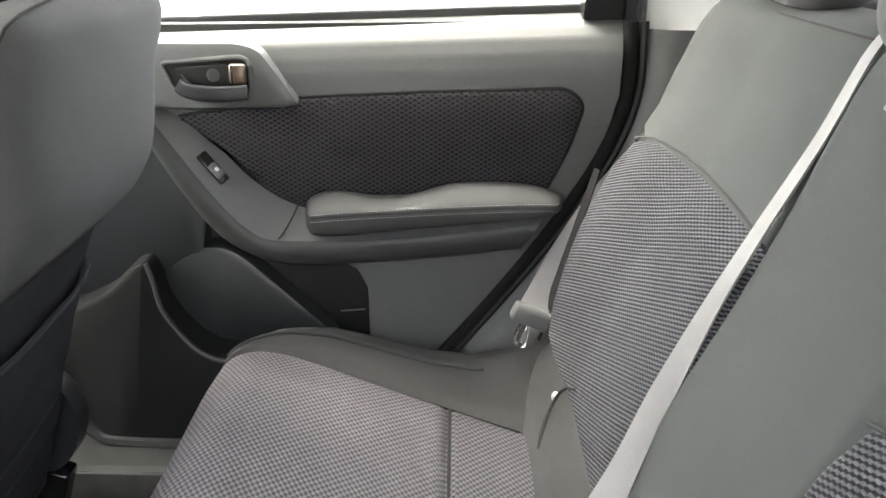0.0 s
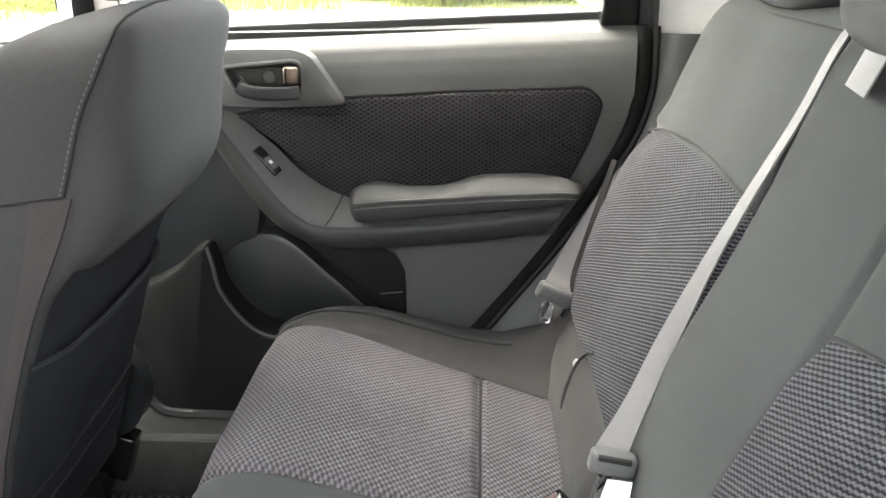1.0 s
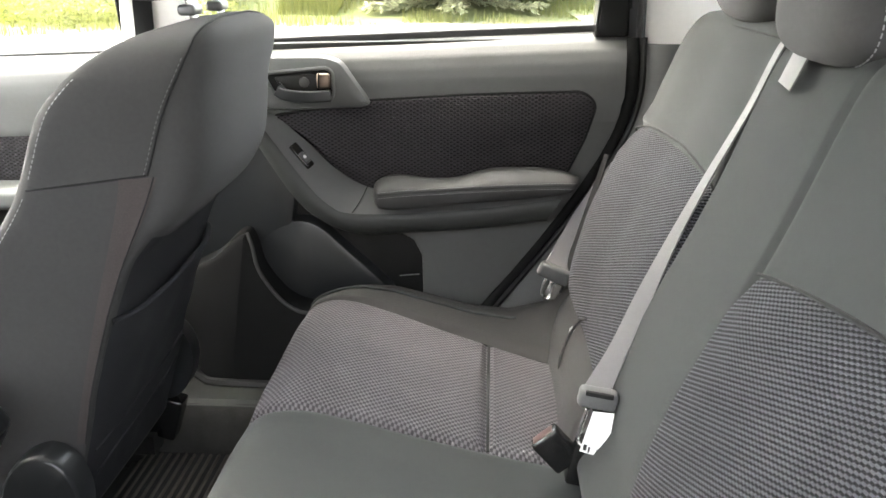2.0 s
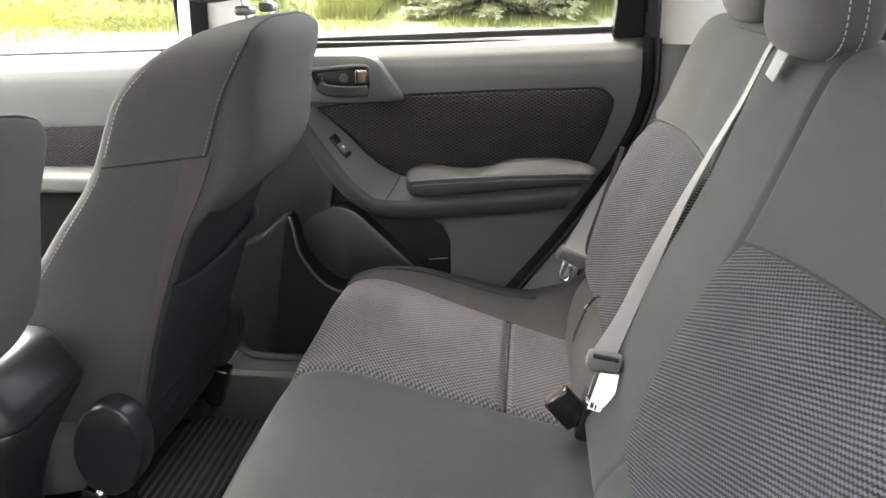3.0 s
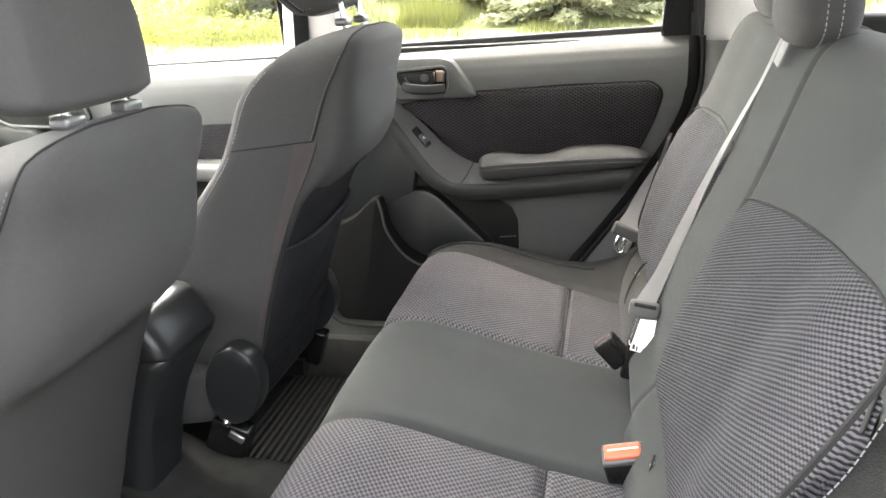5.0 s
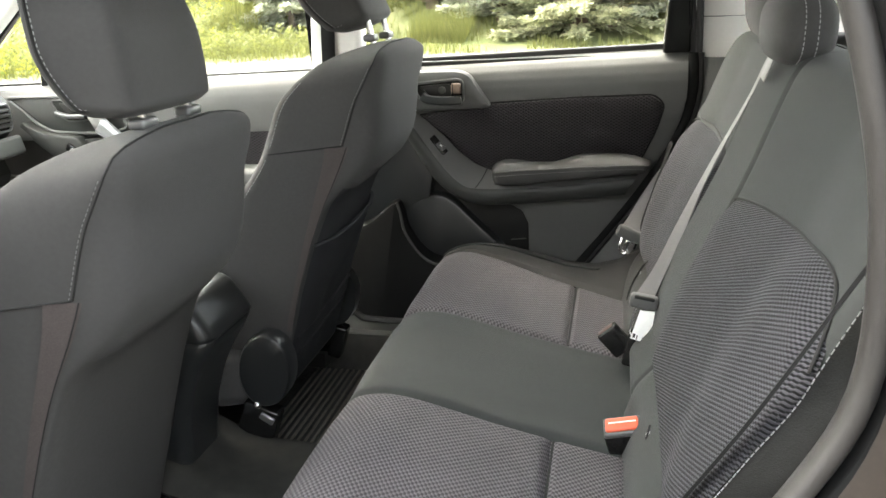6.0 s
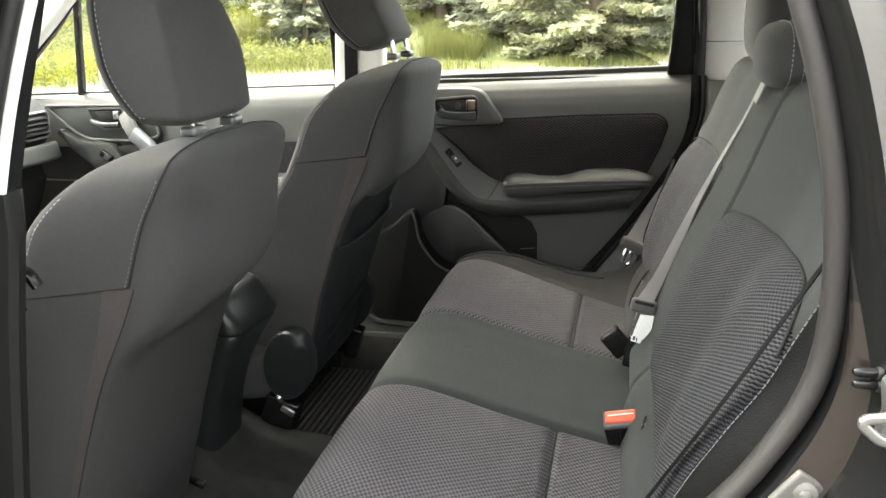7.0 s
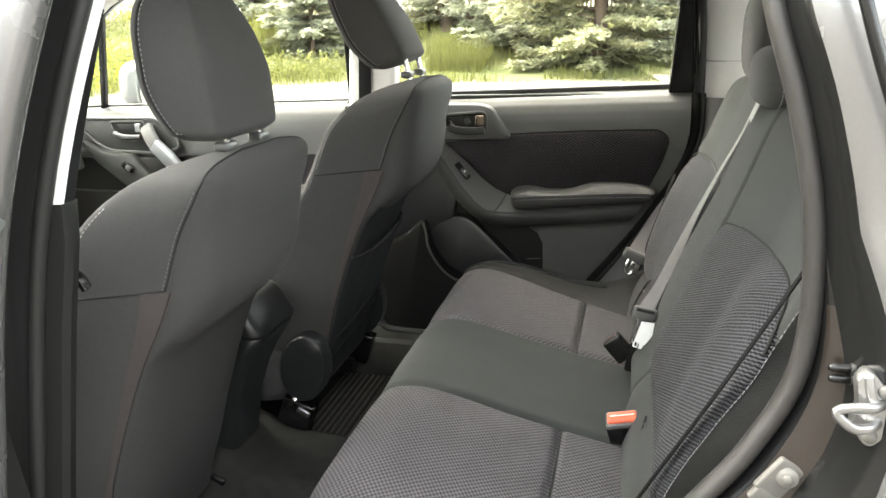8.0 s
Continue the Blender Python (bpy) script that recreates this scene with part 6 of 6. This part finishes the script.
def leafy(name, a, b_col, rough=0.7):
    m, nt, b = base_material(name, rough)
    geo = nt.nodes.new("ShaderNodeNewGeometry")
    ramp = nt.nodes.new("ShaderNodeValToRGB")
    ramp.color_ramp.elements[0].color, ramp.color_ramp.elements[1].color = (*a, 1), (*b_col, 1)
    nt.links.new(geo.outputs["Random Per Island"], ramp.inputs["Fac"])
    nt.links.new(ramp.outputs[0], b.inputs["Base Color"])
    tr = nt.nodes.new("ShaderNodeBsdfTranslucent")
    nt.links.new(ramp.outputs[0], tr.inputs["Color"])
    mixs = nt.nodes.new("ShaderNodeMixShader")
    mixs.inputs["Fac"].default_value = 0.45
    nt.links.new(b.outputs[0], mixs.inputs[1])
    nt.links.new(tr.outputs[0], mixs.inputs[2])
    nt.links.new(mixs.outputs[0], nt.nodes["Material Output"].inputs["Surface"])
    return m


SPRUCE = leafy("blue_green_spruce_needles", (0.30, 0.31, 0.23), (0.60, 0.61, 0.48))
SPRUCE_DRY = leafy("olive_spruce_needles", (0.30, 0.30, 0.18), (0.58, 0.58, 0.40))
GRASS = leafy("tall_green_grass", (0.095, 0.105, 0.028), (0.20, 0.20, 0.062))
GRASS_DRY = leafy("dry_yellow_grass", (0.16, 0.15, 0.07), (0.28, 0.26, 0.14))
FLOWER = leafy("yellow_flowering_weeds", (0.14, 0.18, 0.025), (0.42, 0.38, 0.04))
LEAF = leafy("broadleaf_shrub_leaves", (0.08, 0.15, 0.03), (0.26, 0.34, 0.10))
BARK = plain("grey_brown_bark", (0.14, 0.10, 0.075), 0.9, vary=0.3, scale=8, bump=0.6, bump_scale=60)
FENCE = plain("weathered_fence_wood", (0.34, 0.31, 0.20), 0.85, vary=0.25, scale=6)
EARTH = plain("brown_retaining_stone", (0.20, 0.15, 0.12), 0.9, vary=0.3, scale=4, bump=0.6, bump_scale=20)


class Soup:
    """Gathers many small triangles for one mesh."""
    def __init__(self):
        self.v, self.f = [], []

    def blade(self, p, d, w, side):
        k = len(self.v)
        self.v += [p - side * w, p + side * w, p + d]
        self.f.append((k, k + 1, k + 2))

    def leaf(self, p, d, side):
        k = len(self.v)
        self.v += [p, p + d * 0.5 + side, p + d, p + d * 0.5 - side]
        self.f.append((k, k + 1, k + 2, k + 3))

    def mesh(self, name, material):
        me = bpy.data.meshes.new(name)
        me.from_pydata([tuple(p) for p in self.v], [], self.f)
        me.materials.append(material)
        return me


def spruce(x, y, height, spread, seed, material, label, skirt=0.35, sprays=26):
    rnd = random.Random(seed)
    z0 = land(x, y)
    tree = thing("spruce_tree", (x, y, z0), label, "tree", "spruces by the drive")
    trunk = loft([[Vector((x + r * math.cos(a), y + r * math.sin(a), z0 - 0.1 + h)) for a in [2 * math.pi * k / 10 for k in range(10)]] for r, h in
                  [(0.028 * height + 0.02, 0), (0.022 * height, 0.5), (0.014 * height, height * 0.5), (0.01, height)]])
    limbs, soup = trunk, Soup()
    h = skirt
    while h < height * 0.97:
        f = h / height
        reach = spread * (1 - f) ** 0.8 * (0.75 + 0.25 * min(1, h / 0.8))
        for k in range(rnd.randint(5, 7)):
            a = rnd.uniform(0, 2 * math.pi)
            ln = reach * rnd.uniform(0.65, 1.12)
            droop = 0.30 * ln * (1 - f) + 0.02
            way = Vector((math.cos(a), math.sin(a), 0))
            cross = Vector((-way.y, way.x, 0))
            root = Vector((x, y, z0 + h))
            line = [root + way * ln * t + Vector((0, 0, 0.10 * ln * t - droop * t * t + 0.16 * ln * t ** 4)) for t in (0, 0.25, 0.5, 0.75, 1.0)]
            for p, q, r in zip(line, line[1:], (0.016, 0.011, 0.008, 0.005)):
                tube([p, q], r * max(0.4, ln), 4, (0, 0, 1), limbs)
            for j in range(int(sprays * max(0.35, ln / spread))):
                t = rnd.uniform(0.12, 1.0)
                i = min(int(t * 4), 3)
                c = line[i].lerp(line[i + 1], t * 4 - i)
                s = rnd.choice((-1, 1))
                twig = (way * rnd.uniform(0.4, 1.0) + cross * s * rnd.uniform(0.3, 1.0) * (1.1 - 0.6 * t) + Vector((0, 0, rnd.uniform(-0.32, 0.10)))).normalized()
                tl = rnd.uniform(0.16, 0.40) * (0.5 + 0.3 * ln)
                for m_ in range(12):
                    g = m_ / 12 + rnd.uniform(-0.04, 0.04)
                    p = c + twig * tl * g + Vector((0, 0, -0.05 * tl * g * g))
                    dd = (twig * 0.8 + cross * rnd.uniform(-0.9, 0.9) + Vector((0, 0, rnd.uniform(-0.35, 0.55)))).normalized()
                    sd = dd.cross(Vector((rnd.uniform(-1, 1), rnd.uniform(-1, 1), 1.0))).normalized()
                    soup.leaf(p, dd * rnd.uniform(0.12, 0.24), sd * rnd.uniform(0.022, 0.042))
        h += rnd.uniform(0.16, 0.26) * (0.8 + 0.06 * height)
    part("trunk", limbs, BARK, tree, "grey-brown trunk and limbs")
    crown = new("crown", soup.mesh("crown", material))
    crown.parent = tree
    crown.matrix_parent_inverse = Matrix.Translation(tree.location).inverted()
    return tree


spruce(-0.9, 21.8, 9.0, 2.7, 1, SPRUCE_DRY, "tall olive-green spruce with sweeping lower boughs", 0.22, 84)
spruce(1.7, 22.6, 8.0, 2.5, 2, SPRUCE, "tall dense blue spruce beside the drive", 0.22, 80)
spruce(-3.2, 23.2, 6.5, 2.0, 8, SPRUCE, "blue spruce behind the tall grass", 0.25, 66)
spruce(-9.0, 21.5, 3.4, 1.5, 3, SPRUCE, "young blue spruce on the grassy bank", 0.15, 60)
spruce(-7.6, 22.0, 2.4, 1.1, 9, SPRUCE, "small blue spruce on the grassy bank", 0.15, 50)
spruce(-5.6, 24.8, 7.5, 1.9, 4, SPRUCE, "blue spruce in front of the fence", 0.4, 44)
spruce(4.6, 24.5, 8.5, 2.6, 5, SPRUCE, "tall blue spruce beyond the drive", 0.4, 44)
spruce(-12.6, 25.0, 5.0, 1.8, 6, SPRUCE, "blue spruce near the fence", 0.3, 44)


def tufts(name, count, area, tall, material, label, seed, lean=0.35, width=0.010, clump=None, leaves=0):
    rnd = random.Random(seed)
    soup = Soup()
    for k in range(count):
        x, y = rnd.uniform(area[0], area[1]), rnd.uniform(area[2], area[3])
        if area[1] - area[0] > 10 and x < -2:
            y = rnd.uniform(area[2] - verge(x), area[3])
        if clump and noise.noise(Vector((x * clump, y * clump, seed))) < -0.05:
            continue
        p = Vector((x, y, land(x, y) - 0.02))
        a = rnd.uniform(0, 2 * math.pi)
        h = tall * rnd.uniform(0.45, 1.1)
        d = Vector((math.cos(a) * lean * h * rnd.random(), math.sin(a) * lean * h * rnd.random(), h))
        soup.blade(p, d, width * rnd.uniform(0.6, 1.3), Vector((math.cos(a + 1.5), math.sin(a + 1.5), 0)))
        for j in range(leaves):
            w = Vector((rnd.gauss(0, 1), rnd.gauss(0, 1), rnd.gauss(0.1, 0.6))).normalized()
            soup.leaf(p + d * rnd.uniform(0.2, 1.0), w * rnd.uniform(0.07, 0.16), w.cross(Vector((rnd.gauss(0, 1), rnd.gauss(0, 1), 0.5))).normalized() * rnd.uniform(0.015, 0.035))
    ob = new(name, soup.mesh(name, material))
    return tagged(ob, label, "grass", kind="stuff")


tufts("grass", 34000, (-34, 9, 19.3, 27), 0.35, GRASS, "green grass on the bank", 11, clump=0.5, width=0.012)
tufts("dry_grass", 22000, (-34, 9, 18.9, 22), 0.12, GRASS_DRY, "dry yellow grass along the drive", 12, clump=0.6, width=0.012)
tufts("tall_grass", 1500, (-5.4, -3.9, 20.6, 22.0), 0.9, GRASS, "tall bright green grass clump", 13, 0.6, 0.010)
tufts("tall_grass", 1500, (-10.8, -9.6, 20.5, 22.4), 0.9, GRASS, "tall green grass beside a young spruce", 14, 0.45, 0.014)
tufts("flowering_weeds", 9000, (-34, -10, 20, 26), 0.5, FLOWER, "yellow flowering weeds on the bank", 15, 0.5, 0.008, clump=0.4, leaves=4)
tufts("weeds", 15000, (-34, -6.0, 20.5, 27), 0.6, GRASS, "tall green weeds on the bank", 16, 0.6, 0.008, clump=0.3, leaves=5)


def shrub(x, y, size, seed, label):
    rnd = random.Random(seed)
    z0 = land(x, y)
    ob = thing("shrub", (x, y, z0), label, "shrub", "shrubs on the bank")
    stems, soup = bmesh.new(), Soup()
    for k in range(16):
        a, e = rnd.uniform(0, 2 * math.pi), rnd.uniform(0.5, 1.4)
        tip = Vector((x, y, z0)) + Vector((math.cos(a) * math.cos(e), math.sin(a) * math.cos(e), math.sin(e))) * size * rnd.uniform(0.6, 1.0)
        tube([(x, y, z0), Vector((x, y, z0)).lerp(tip, 0.5) + Vector((0, 0, 0.1)), tip], 0.02, 5, (0.1, 1, 0.1), stems)
        for j in range(140):
            p = Vector((x, y, z0)).lerp(tip, rnd.uniform(0.35, 1.1)) + Vector([rnd.gauss(0, size * 0.13) for _ in range(3)])
            d = Vector([rnd.gauss(0, 1) for _ in range(3)]).normalized()
            soup.leaf(p, d * rnd.uniform(0.10, 0.2), d.cross(Vector((rnd.gauss(0, 1), rnd.gauss(0, 1), 0.3))).normalized() * 0.045)
    part("stems", stems, BARK, ob)
    crown = new("crown", soup.mesh("crown", LEAF))
    crown.parent = ob
    crown.matrix_parent_inverse = Matrix.Translation(ob.location).inverted()


for k, (x, y, s) in enumerate(((-19.0, 24, 2.6), (-23.5, 25, 3.0), (-27.5, 24, 2.6), (-15.5, 26, 2.2), (-31, 25, 3.2), (-36, 25.5, 3.4))):
    shrub(x, y, s, 40 + k, "leafy green shrub on the bank")

# slatted fence along the top of the bank
fence = thing("fence", (-6.0, 27.5, 1.3), "tall weathered slatted wooden fence", "fence")
slat_mesh = None
for k in range(280):
    x = -30 + 0.135 * k
    if slat_mesh is None:
        o = part("slat", block((0, 0, 0.95), (0.05, 0.012, 0.95), 0.006, seg=1), FENCE, fence, smooth=False)
        slat_mesh = o.data
    else:
        o = new("slat", slat_mesh)
        o.parent = fence
        o.matrix_parent_inverse = Matrix.Translation(fence.location).inverted()
    o.location = (x, 27.5 + 0.01 * math.sin(k * 2.1), 1.35 + 0.012 * math.sin(k * 5.7))
for z in (1.65, 2.95):
    part("rail", block((-10.5, 27.54, z), (19.6, 0.02, 0.05), 0.01, seg=1), FENCE, fence)
for k in range(14):
    part("post", block((-30 + 3 * k, 27.6, 2.2), (0.06, 0.06, 1.1), 0.01, seg=1), FENCE, fence)
retaining = thing("retaining_wall", (-3, 26.6, 0.9), "low brown stone edging on the bank", "wall")
for k in range(26):
    rnd = random.Random(70 + k)
    part("stone", block((-8.5 + 0.55 * k, 25.6 + rnd.uniform(-0.15, 0.15), land(-8.5 + 0.55 * k, 25.6) + 0.12), (0.26, 0.2, rnd.uniform(0.18, 0.3)), 0.07, Matrix.Rotation(rnd.uniform(-0.2, 0.2), 4, "Y")), EARTH, retaining)
